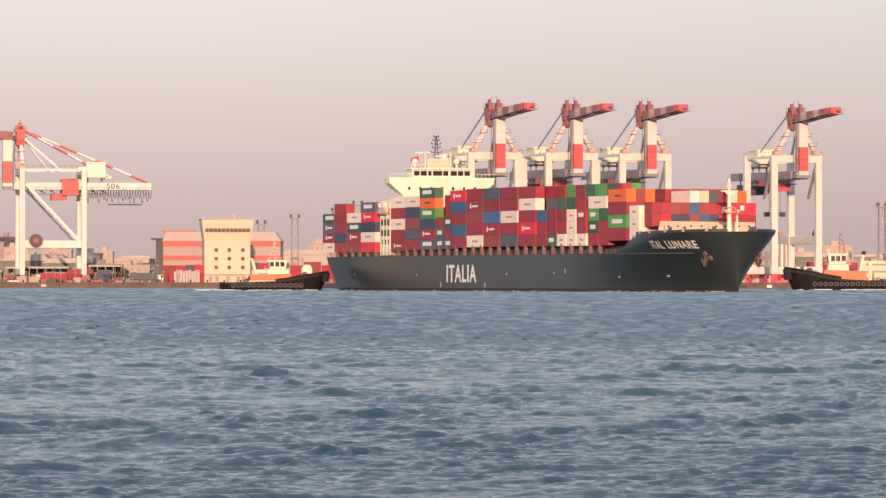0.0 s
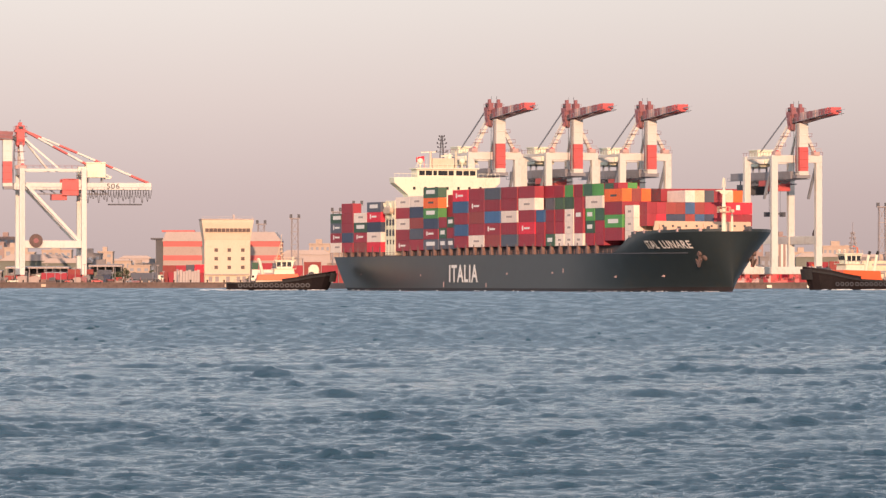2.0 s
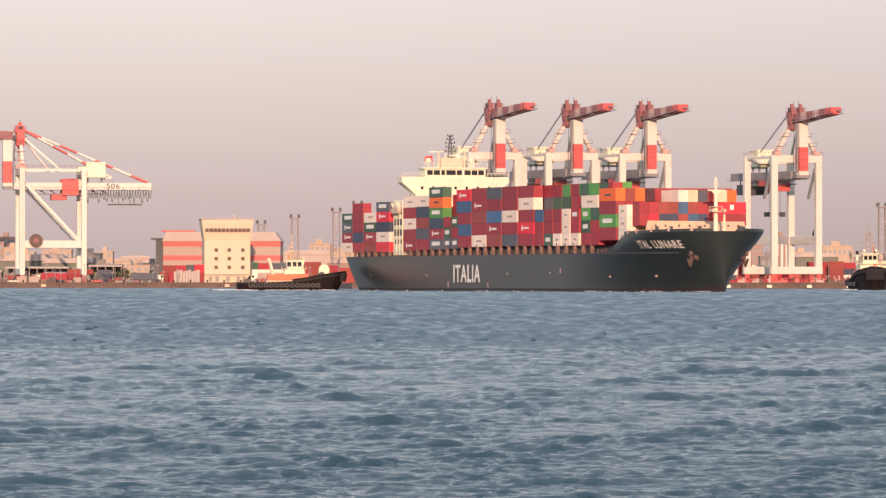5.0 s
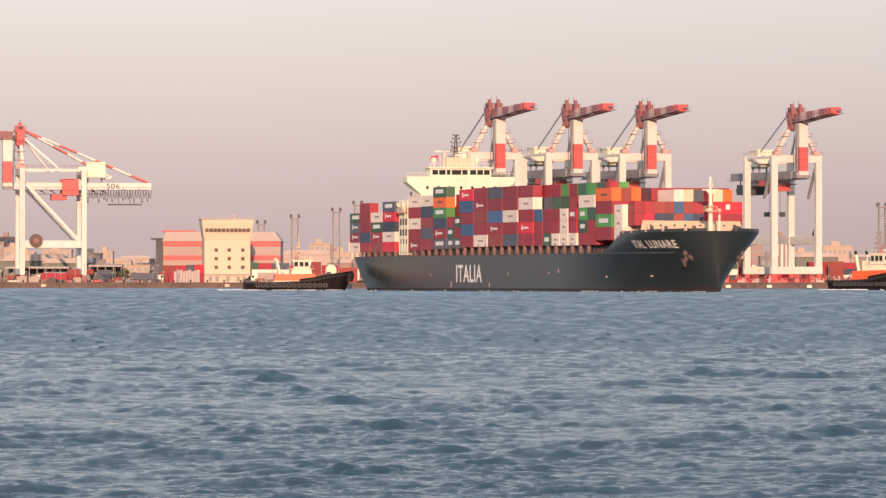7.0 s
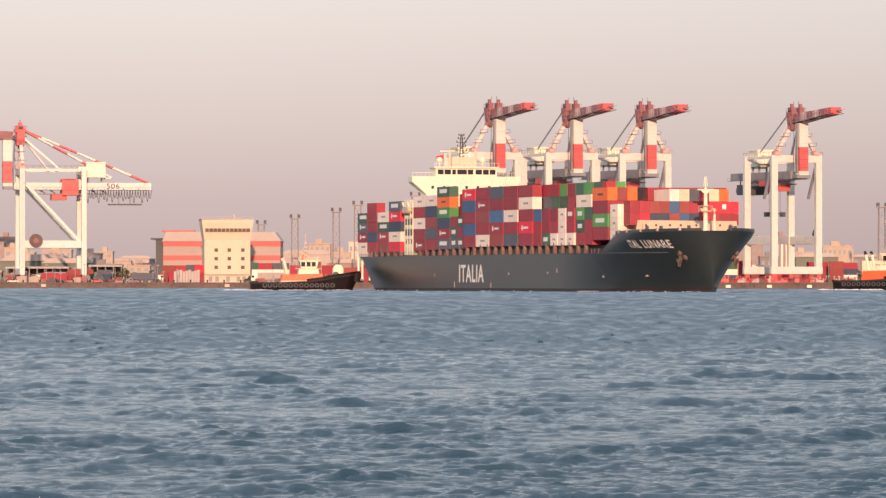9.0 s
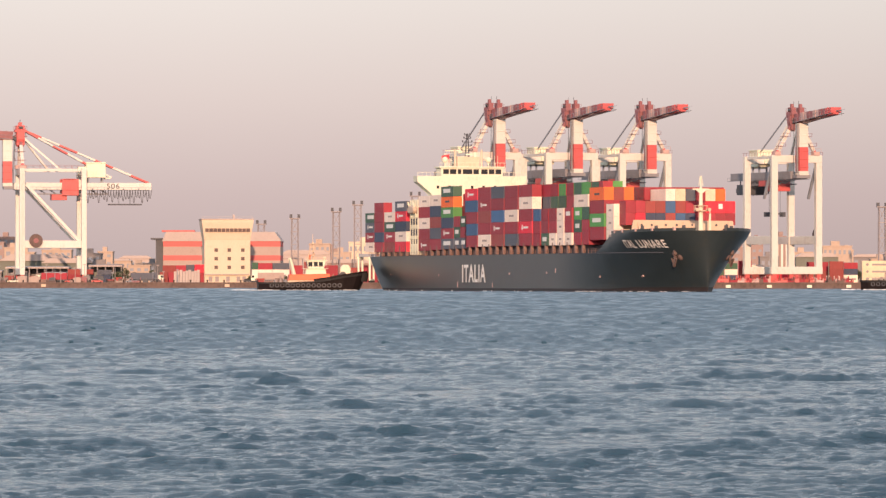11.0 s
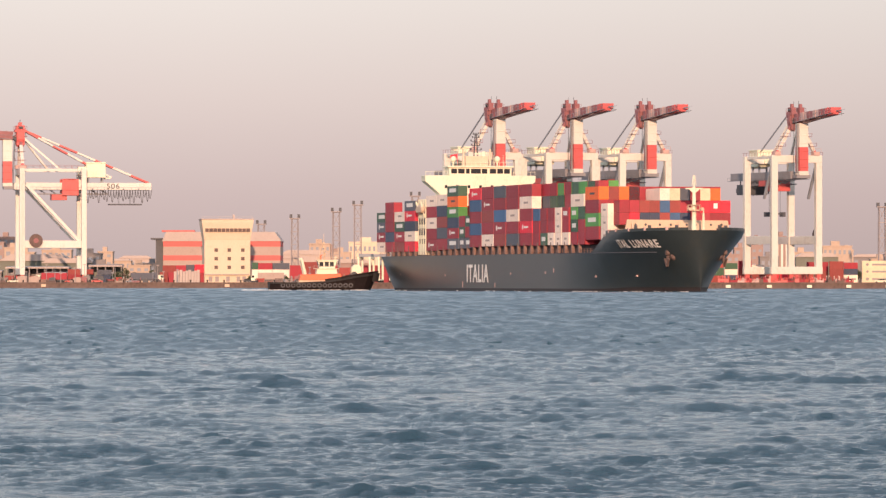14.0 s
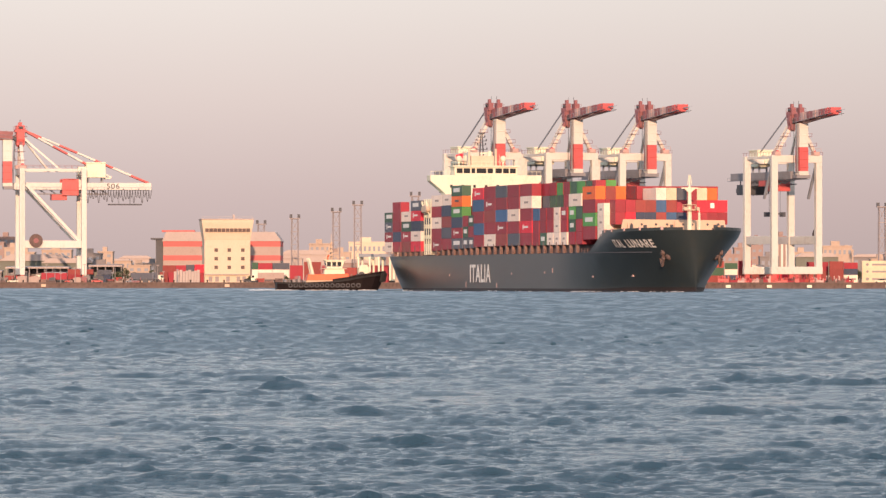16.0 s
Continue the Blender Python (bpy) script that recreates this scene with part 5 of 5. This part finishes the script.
        f.location = (px, y - 0.6, 0.1)
        tagged(f, "", "fender", "quay fenders")
    for px in (-150, -81):
        bm = bmesh.new()
        box(bm, -0.9, 0.9, -0.7, 0.0, 0.3, 1.4)
        f = part("fender_panel", bm, "cream", None, "pale fender panel on the quay face", bevel=0.08)
        f.location = (px, 2120.0 - (px + 60) * 20 / 840, 0.1)
        tagged(f, "", "fender", "quay fenders")
    # red lashing bins and flat racks along the berth
    rng = random.Random(5)
    for k in range(62):
        t = k / 61
        x = 95 + t * 45 + rng.uniform(-0.6, 0.6)
        y = 1925 + t * 16 + rng.uniform(0, 7)
        w2, h2 = rng.uniform(0.4, 1.3), rng.uniform(0.8, 2.6)
        bm = bmesh.new()
        box(bm, -w2, w2, -0.9, 0.9, 0.12, h2 * 0.6)
        for q in (-w2, w2):
            for p in (-0.85, 0.85):
                box(bm, q - 0.1, q + 0.1, p - 0.1, p + 0.1, 0, h2)
        for n in range(rng.randrange(1, 4)):
            q = rng.uniform(-w2, w2)
            beam(bm, (q, rng.uniform(-0.6, 0.6), h2 * 0.55), (q + rng.uniform(-0.5, 0.5), rng.uniform(-0.6, 0.6), h2 * rng.uniform(0.9, 1.3)), rng.uniform(0.12, 0.4))
        f = part("lashing_bin", bm, rng.choice(["crane_red", "C", "crane_dull", "anchor", "R", "pink", "stripe"]), None, "red steel lashing bin on the berth")
        f.location = (x, y, QT)
        tagged(f, "", "bin", "lashing bins")


def city_block(x, y, w, d, h, wall, cols, floors, roof="flat", label="", base=None):
    root = thing("house", pose(x, y, QT if base is None else base), label or "distant low building beyond the container yard", "building", "distant buildings")
    bm = bmesh.new()
    box(bm, -w / 2, w / 2, 0, d, 0, h)
    part("wall", bm, wall, root)
    bm = bmesh.new()
    if roof == "gable":
        prism(bm, [(-w / 2 - 0.4, h), (w / 2 + 0.4, h), (w / 2 - 0.15 * w, h + 0.09 * w), (-w / 2 + 0.15 * w, h + 0.09 * w)], -0.5, d + 0.5)
    else:
        box(bm, -w / 2 - 0.2, w / 2 + 0.2, -0.2, d + 0.2, h, h + 0.5)
        box(bm, -w * 0.2, w * 0.1, d * 0.3, d * 0.6, h + 0.5, h + 2.4)
    part("roof", bm, "roof" if roof == "gable" else wall, root)
    if cols and floors:
        xs = [-w / 2 + w * (i + 0.5) / cols for i in range(cols)]
        zs = [h * (j + 0.55) / floors for j in range(floors)]
        windows(root, xs, zs, w / cols * 0.5, h / floors * 0.36, 0, "grey")
    return root


def skyline():
    # centre x, depth, width, height, wall, window columns, floors, roof
    B = (
        (-187.31, 2420, 8.0, 21.25, "city_b", 3, 5, "flat"), (-181.36, 2380, 7.0, 16.42, "city_a", 2, 3, "flat"), (-169.63, 2480, 13.0, 16.02, "city_a", 5, 4, "flat"),
        (-167.76, 2330, 30.0, 11.00, "shed_green", 0, 0, "gable"), (-152.26, 2300, 22.0, 9.96, "shed_green", 6, 1, "gable"), (-149.76, 2400, 9.0, 14.13, "city_c", 3, 3, "flat"),
        (-146.51, 2450, 6.5, 15.12, "city_a", 2, 4, "flat"), (-138.77, 2290, 16.0, 9.02, "city_c", 5, 2, "flat"), (-144.14, 2520, 10.0, 11.70, "city_a", 4, 2, "gable"),
        (-138.18, 2540, 15.0, 12.79, "roof", 6, 2, "gable"), (-133.63, 2560, 11.0, 11.34, "city_a", 4, 2, "gable"), (-125.35, 2330, 9.0, 8.90, "city_a", 3, 2, "flat"), (-121.30, 2360, 8.0, 9.69, "city_c", 3, 2, "flat"),
        (-60.02, 2460, 22.0, 14.18, "roof", 0, 0, "gable"), (-55.81, 2560, 9.5, 19.27, "city_a", 4, 4, "flat"), (-50.96, 2600, 6.0, 17.20, "city_b", 2, 3, "flat"),
        (-43.56, 2420, 8.0, 14.72, "city_a", 3, 2, "flat"), (-32.70, 2440, 16.0, 19.21, "tower", 8, 3, "flat"), (-23.69, 2520, 9.0, 17.24, "city_b", 3, 3, "flat"), (-16.00, 2500, 14.0, 15.62, "city_a", 5, 3, "flat"),
        (-65.01, 2330, 14.0, 11.93, "roof", 0, 0, "gable"), (-38.18, 2300, 18.0, 9.96, "city_b", 4, 1, "gable"), (120.90, 2380, 8.0, 13.56, "city_b", 3, 3, "flat"), (127.78, 2420, 6.0, 16.65, "city_b", 2, 4, "flat"),
        (136.78, 2460, 5.2, 20.33, "city_b", 2, 6, "flat"), (145.20, 2420, 6.2, 21.49, "city_b", 3, 6, "flat"), (136.41, 2360, 8.0, 12.52, "city_c", 3, 2, "flat"),
        (152.64, 2400, 9.0, 14.62, "city_a", 3, 3, "flat"), (149.61, 2260, 17.0, 12.32, "shed_green", 0, 0, "gable"), (163.33, 2340, 12.0, 16.88, "city_a", 6, 3, "flat"), (170.41, 2380, 5.0, 15.46, "city_a", 2, 3, "flat"),
        (187.75, 2500, 13.0, 13.38, "city_c", 4, 2, "gable"), (190.90, 2460, 9.0, 11.97, "city_a", 3, 2, "flat"), (113.70, 2440, 9.0, 13.36, "city_c", 3, 3, "flat"), (192.48, 2400, 9.0, 13.65, "city_b", 3, 3, "flat"),
        (-191.52, 2400, 10.0, 18.93, "city_b", 3, 4, "flat"), (-163.58, 2560, 7.0, 13.64, "city_b", 2, 3, "flat"), (-186.23, 2520, 8.0, 15.23, "city_a", 3, 3, "flat"),
    )
    for x, y, w2, top, wall, c, f, roof in B:
        far = city_block(x, y, w2, 12, top - QT, wall, c, f, roof, {"tower": "cream lit office block behind the yard", "shed_green": "pale green storage shed with sheet roof", "roof": "long pale sheet-roofed transit shed"}.get(wall, ""))
        if (x, y) == (145.20, 2420):
            for k in (-2.0, 0.0, 2.0):
                bm = bmesh.new()
                box(bm, k - 0.45, k + 0.45, -0.35, 0.05, 1.0, top - QT - 3.0)
                part("painted_pilaster", bm, "crane_white", far, "white pilaster")
            bm = bmesh.new()
            box(bm, -3.2, 3.2, -0.4, 0.05, top - QT - 3.0, top - QT - 0.4)
            part("parapet", bm, "stripe", far, "red parapet")
    # far hazy row of roofs that closes the horizon
    rng = random.Random(9)
    bm = bmesh.new()
    x = -420.0
    while x < 420:
        w2 = rng.uniform(5, 16)
        h = rng.choice([3, 4, 5, 6, 7, 9]) * rng.uniform(0.8, 1.2)
        y = rng.uniform(2640, 2780)
        box(bm, x, x + w2, y, y + 14, QT - 0.1, QT + h, rng.choice([0, 0, 1, 2, 3]))
        if rng.random() < 0.5:
            prism(bm, [(x - 0.3, QT + h), (x + w2 + 0.3, QT + h), (x + w2 / 2, QT + h + 1.6)], y, y + 14, "y", 3)
        x += w2 * rng.uniform(0.6, 1.15)
    ob = part("backdrop", bm, ["city_a", "city_b", "city_c", "roof"], None, "far rows of low harbour town roofs")
    tagged(ob, "", "town", "", "structure")


def tree(x, y, h, w2, seed):
    rng = random.Random(seed)
    root = thing("tree", pose(x, y, QT), "dusty dark green tree behind the quay", "tree", "quayside trees")
    bm = bmesh.new()
    tube(bm, (0, 0, 0), (0.2, 0, h * 0.5), 0.28, 0.16, 8)
    for k in range(6):
        a = k * 1.05
        tube(bm, (0.15, 0, h * (0.3 + 0.04 * k)), (math.cos(a) * w2 * 0.32, math.sin(a) * w2 * 0.32, h * (0.55 + 0.05 * k)), 0.12, 0.05, 6)
    part("trunk", bm, "anchor", root)
    bm = bmesh.new()
    clumps = [(rng.gauss(0, w2 * 0.24), rng.gauss(0, w2 * 0.24), h * rng.uniform(0.42, 0.92), rng.uniform(0.14, 0.26) * w2) for _ in range(16)]
    for cx, cy, cz, r in clumps:
        for _ in range(55):
            v = Vector((rng.gauss(0, 1), rng.gauss(0, 1), rng.gauss(0, 1))).normalized() * r * rng.uniform(0.6, 1.1)
            q = Euler((rng.uniform(0, 6), rng.uniform(0, 6), rng.uniform(0, 6))).to_matrix()
            s = rng.uniform(0.14, 0.3)
            bm.faces.new([bm.verts.new(Vector((cx, cy, cz)) + v + q @ Vector(p)) for p in ((-s, 0, 0), (0, -s * 0.5, 0.05), (s, 0, 0), (0, s * 0.5, 0.05))])
    part("crown", bm, "leaf", root)


def truck(x, y, rz, cab, load, label):
    root = thing("truck", pose(x, y, QT, 0, 0, rz), label, "truck", "yard vehicles")
    bm = bmesh.new()
    prism(bm, [(4.2, 0.7), (6.4, 0.7), (6.4, 2.0), (6.0, 3.1), (4.2, 3.1)], -1.2, 1.2)
    part("cab", bm, cab, root, bevel=0.1)
    bm = bmesh.new()
    prism(bm, [(5.2, 2.0), (6.25, 2.0), (5.98, 2.85), (5.2, 2.85)], -1.23, 1.23)
    part("window", bm, "glass", root)
    bm = bmesh.new()
    box(bm, -6.2, 4.4, -1.0, 1.0, 0.9, 1.3)
    part("chassis", bm, "dark", root)
    if load:
        bm = bmesh.new()
        box(bm, -6.1, 3.8, -1.22, 1.22, 1.3, 3.9)
        part("load", bm, load, root, bevel=0.05)
    for wx in (-5.4, -4.2, -0.5, 3.2, 5.4):
        for s in (-1, 1):
            bm = bmesh.new()
            tube(bm, (wx, s * 0.85, 0.5), (wx, s * 1.2, 0.5), 0.5, n=12)
            part("wheel", bm, "black", root)


def straddle_carrier(x, y, material):
    root = thing("straddle_carrier", pose(x, y, QT, 0, 0, 80), "tall white straddle carrier standing in the yard", "yard vehicle", "yard vehicles")
    for sx in (-4, 4):
        for sy in (-2.2, 2.2):
            bm = bmesh.new()
            beam(bm, (sx, sy, 1.0), (sx, sy, 9.4), 0.7, 0.7)
            part("leg", bm, material, root)
    for sy in (-2.2, 2.2):
        bm = bmesh.new()
        beam(bm, (-4.6, sy, 9.6), (4.6, sy, 9.6), 0.8, 0.9)
        beam(bm, (-4.6, sy, 1.2), (4.6, sy, 1.2), 0.6, 0.6)
        part("side_beam", bm, material, root)
        for k in range(4):
            bm = bmesh.new()
            tube(bm, (-3.9 + k * 2.6, sy - 0.3, 0.6), (-3.9 + k * 2.6, sy + 0.3, 0.6), 0.6, n=12)
            part("wheel", bm, "black", root)
    bm = bmesh.new()
    box(bm, -3, 3, -2.4, 2.4, 10.0, 11.2)
    part("engine_deck", bm, "grey", root, bevel=0.08)


def parked_car(x, y, rz, paint, label):
    root = thing("car", pose(x, y, QT, 0, 0, rz), label, "car", "parked cars")
    bm = bmesh.new()
    prism(bm, [(-2.1, 0.35), (2.1, 0.35), (2.15, 0.8), (1.2, 0.95), (-2.1, 0.98)], -0.85, 0.85)
    part("body", bm, paint, root, bevel=0.08)
    bm = bmesh.new()
    prism(bm, [(-1.9, 0.95), (1.1, 0.95), (0.4, 1.45), (-1.5, 1.48)], -0.74, 0.74)
    part("window", bm, "glass", root, bevel=0.05)
    bm = bmesh.new()
    prism(bm, [(-1.5, 1.47), (0.4, 1.45), (0.3, 1.53), (-1.4, 1.55)], -0.72, 0.72)
    part("roof", bm, paint, root)
    for wx in (-1.3, 1.35):
        for s in (-1, 1):
            bm = bmesh.new()
            tube(bm, (wx, s * 0.68, 0.33), (wx, s * 0.88, 0.33), 0.33, n=12)
            part("wheel", bm, "black", root)


def quay_clutter():
    rng = random.Random(17)
    paints = (("white", "white saloon car parked on the quay"), ("grey", "grey saloon car parked on the quay"), ("dark", "dark saloon car parked on the quay"), ("stripe", "red saloon car parked on the quay"))
    for x in (-178, -172.5, -163, -141, -136, -130.5, -118, -109, -73.5, -69, -61.5, -54, -49, 101, 139.5, 151):
        paint, label = rng.choice(paints)
        yq = 2134 if x < 0 else 1866 + (x + 30) * 0.3644 + 16
        parked_car(x, yq + rng.uniform(-3, 8), rng.choice((0, 180, 12, 170)), paint, label)
    # stacked timber, drums, lashing gear and low sheds along the left-hand berth
    for k in range(74):
        x = rng.uniform(-182, -42)
        if -92 < x < -73:
            continue
        y = rng.uniform(2128, 2156)
        kind = rng.randrange(4)
        tint = rng.choice(["concrete", "anchor", "crane_dull", "dark", "tan", "deckred", "city_b", "city_c", "C", "pink"])
        bm = bmesh.new()
        if kind == 0:
            n = rng.randrange(3, 7)
            for i in range(n):
                e = rng.uniform(-0.15, 0.15)
                box(bm, -1.5 + e, 1.5 + e, -0.9, 0.9, i * 0.36, i * 0.36 + 0.28)
                box(bm, -1.2, -0.9, -0.8, 0.8, i * 0.36 + 0.26, i * 0.36 + 0.37)
                box(bm, 0.9, 1.2, -0.8, 0.8, i * 0.36 + 0.26, i * 0.36 + 0.37)
            nm, label = "timber_stack", "stack of dunnage planks on the quay"
        elif kind == 1:
            h, w0 = rng.uniform(1.2, 3.0), rng.uniform(0.8, 2.2)
            prism(bm, [(-w0, 0), (w0, 0), (w0, h), (0.2 * w0, h * 1.12), (-w0, h * 0.95)], -1, 1)
            box(bm, -w0 * 0.5, 0.0, -1.08, -0.9, 0.1, h * 0.7)
            nm, label = "tool_hut", "small weathered steel hut on the quay"
        elif kind == 2:
            h = rng.uniform(1.0, 2.0)
            for sx in (-1, 1):
                box(bm, sx * 1.6 - 0.12, sx * 1.6 + 0.12, -0.9, 0.9, 0, h)
            box(bm, -1.6, 1.6, -0.9, 0.9, 0.1, 0.45)
            for i in range(4):
                tube(bm, (-1.3, -0.6 + i * 0.4, 0.7), (1.3, -0.6 + i * 0.4, 0.7), 0.18, n=7)
            nm, label = "gear_rack", "open steel rack of lashing gear"
        else:
            h = rng.uniform(3.0, 7.5)
            tube(bm, (0, 0, 0), (0, 0, h), 0.14, 0.09, 7)
            box(bm, -0.5, 0.5, -0.25, 0.15, h - 0.1, h + 0.2)
            box(bm, -0.3, 0.3, -0.3, 0.3, 0, 0.4)
            nm, label, tint = "lamp_post", "thin steel lamp post on the quay", rng.choice(["mast", "grey"])
        f = part(nm, bm, tint, None, label)
        f.location = (x, y, QT)
        tagged(f, "", nm.replace("_", " "), "quayside gear")
    # bollards along both copes
    for k in range(22):
        x = -183 + k * 6.3
        bm = bmesh.new()
        tube(bm, (0, 0, 0), (0, 0, 0.7), 0.3, 0.24, 9)
        tube(bm, (0, 0, 0.7), (0, 0, 0.95), 0.42, 0.38, 9)
        f = part("bollard", bm, "black", None, "black iron bollard on the cope")
        f.location = (x, 2121.3 - (x + 60) * 20 / 840, QT + 0.25)
        tagged(f, "", "bollard", "quay bollards")


def low_shed(x0, x1, y, top, bays, wall, label):
    """A long low quay shed: pale fascia, posts, dark open bays in front of a back wall."""
    root = thing("shed", pose(x0, y, QT), label, "shed", "quayside sheds")
    w2, h = x1 - x0, top - QT
    bm = bmesh.new()
    prism(bm, [(-0.5, h - 0.55), (12.5, h - 0.2), (12.5, h + 0.3), (-0.5, h)], -0.4, w2 + 0.4, "x")
    part("roof", bm, "roof", root, "pale sheet roof with fascia")
    bm = bmesh.new()
    box(bm, 0, w2, 11.6, 12.0, 0, h - 0.3)
    part("back_wall", bm, wall, root)
    for i in range(bays + 1):
        bm = bmesh.new()
        x = w2 * i / bays
        beam(bm, (x, 0.2, 0), (x, 0.2, h - 0.5), 0.35)
        part("post", bm, "mast", root)
    for i in range(0, bays, 2):
        bm = bmesh.new()
        box(bm, w2 * i / bays + 0.3, w2 * (i + 1) / bays - 0.3, 0.6, 0.9, 0, h * 0.62)
        for k in range(3):
            box(bm, w2 * i / bays + 0.3, w2 * (i + 1) / bays - 0.3, 0.5, 0.6, h * (0.12 + 0.2 * k), h * (0.15 + 0.2 * k))
        part("infill_panel", bm, wall, root)
    return root


control_tower()
striped_shed()
low_shed(-171.0, -146.8, 2212, 8.1, 8, "city_c", "long open quay shed with pale fascia")
low_shed(-154.2, -146.6, 2190, 5.9, 3, "city_b", "small open store with pale fascia")
low_shed(-138.0, -125.6, 2206, 8.8, 4, "shed_green", "low grey-green store with panelled bays")
low_shed(-182.0, -172.5, 2204, 6.6, 4, "city_c", "low grey store on the quay")
quay_clutter()
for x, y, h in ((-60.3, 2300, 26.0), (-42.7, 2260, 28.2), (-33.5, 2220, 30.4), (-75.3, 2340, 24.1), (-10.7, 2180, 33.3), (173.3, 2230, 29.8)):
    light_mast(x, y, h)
yard()
skyline()
for i, (x, y, h, w2) in enumerate(((-122.5, 2175, 5.6, 4.0), (-125.6, 2178, 4.6, 3.4), (-119.4, 2180, 4.2, 3.2), (-131.0, 2200, 4.0, 3.0), (-111.5, 2162, 4.8, 2.6), (-74.0, 2157, 2.6, 2.4), (-60.0, 2156, 2.4, 2.6), (150.5, 2040, 4.5, 3.5))):
    tree(x, y, h, w2, 40 + i)
truck(-112.6, 2150, 0, "white", "S", "white lorry with slate grey box load on the quay")
truck(-66.5, 2146, 180, "white", "tan", "white lorry with tan box body parked beside the control building")
truck(-142.0, 2168, 0, "cream", "", "cream terminal tractor on the quay")
truck(-150.5, 2172, 180, "white", "R", "terminal lorry carrying a maroon container")
straddle_carrier(-29.51, 2170, "white")
straddle_carrier(-21.72, 2172, "white")
straddle_carrier(-25.52, 2200, "grey")


# ---- what moves ----
def motions():
    walk(SHIP, [(0.0, pose(25.957, 1481.92, 0, 0, 0, -70.075)), (4.0, pose(26.618, 1473.28, 0, 0, 0, -71.870)), (8.0, pose(27.347, 1464.17, 0, 0, 0, -73.630)),
                (12.0, pose(28.143, 1454.22, 0, 0, 0, -75.305)), (16.0, pose(29.001, 1443.76, 0, 0, 0, -76.913))])
    walk(TUG_A, [(0.0, pose(-47.4, 1590, 0, 0, 0, 4)), (4.0, pose(-43.5, 1588, 0, 0, 0, 4)), (8.0, pose(-39.5, 1584, 0, 0, 0, 5)),
                 (12.0, pose(-35.4, 1580, 0, 0, 0, 5)), (16.0, pose(-31.2, 1576, 0, 0, 0, 6))])
    walk(TUG_B, [(0.0, pose(115.3, 1640, 0, 0, 0, 180)), (1.5, pose(117.6, 1638, 0, 0, 0, 195)), (3.0, pose(120.9, 1636, 0, 0, 0, 225)), (4.2, pose(122.3, 1634, 0, 0, 0, 252)),
                 (6.3, pose(124.8, 1633, 0, 0, 0, 305)), (8.0, pose(128.0, 1634, 0, 0, 0, 327)), (9.2, pose(130.0, 1636, 0, 0, 0, 336)),
                 (11.3, pose(139.5, 1638, 0, 0, 0, 345)), (13.0, pose(148.0, 1640, 0, 0, 0, 350)), (16.0, pose(163.0, 1643, 0, 0, 0, 352))])
    walk(WAVES_A, [(0.0, pose(-0.4, 1.5, 0)), (4.0, pose(-0.2, -2.8, 0.02)), (8.0, pose(0.0, -7.0, -0.01)), (12.0, pose(0.2, -11.2, 0.01)), (16.0, pose(0.4, -15.5, 0))])
    walk(WAVES_C, [(0.0, pose(-0.4, 5.0, 0)), (8.0, pose(0, -4.0, 0)), (16.0, pose(0.4, -13.0, 0))])


motions()
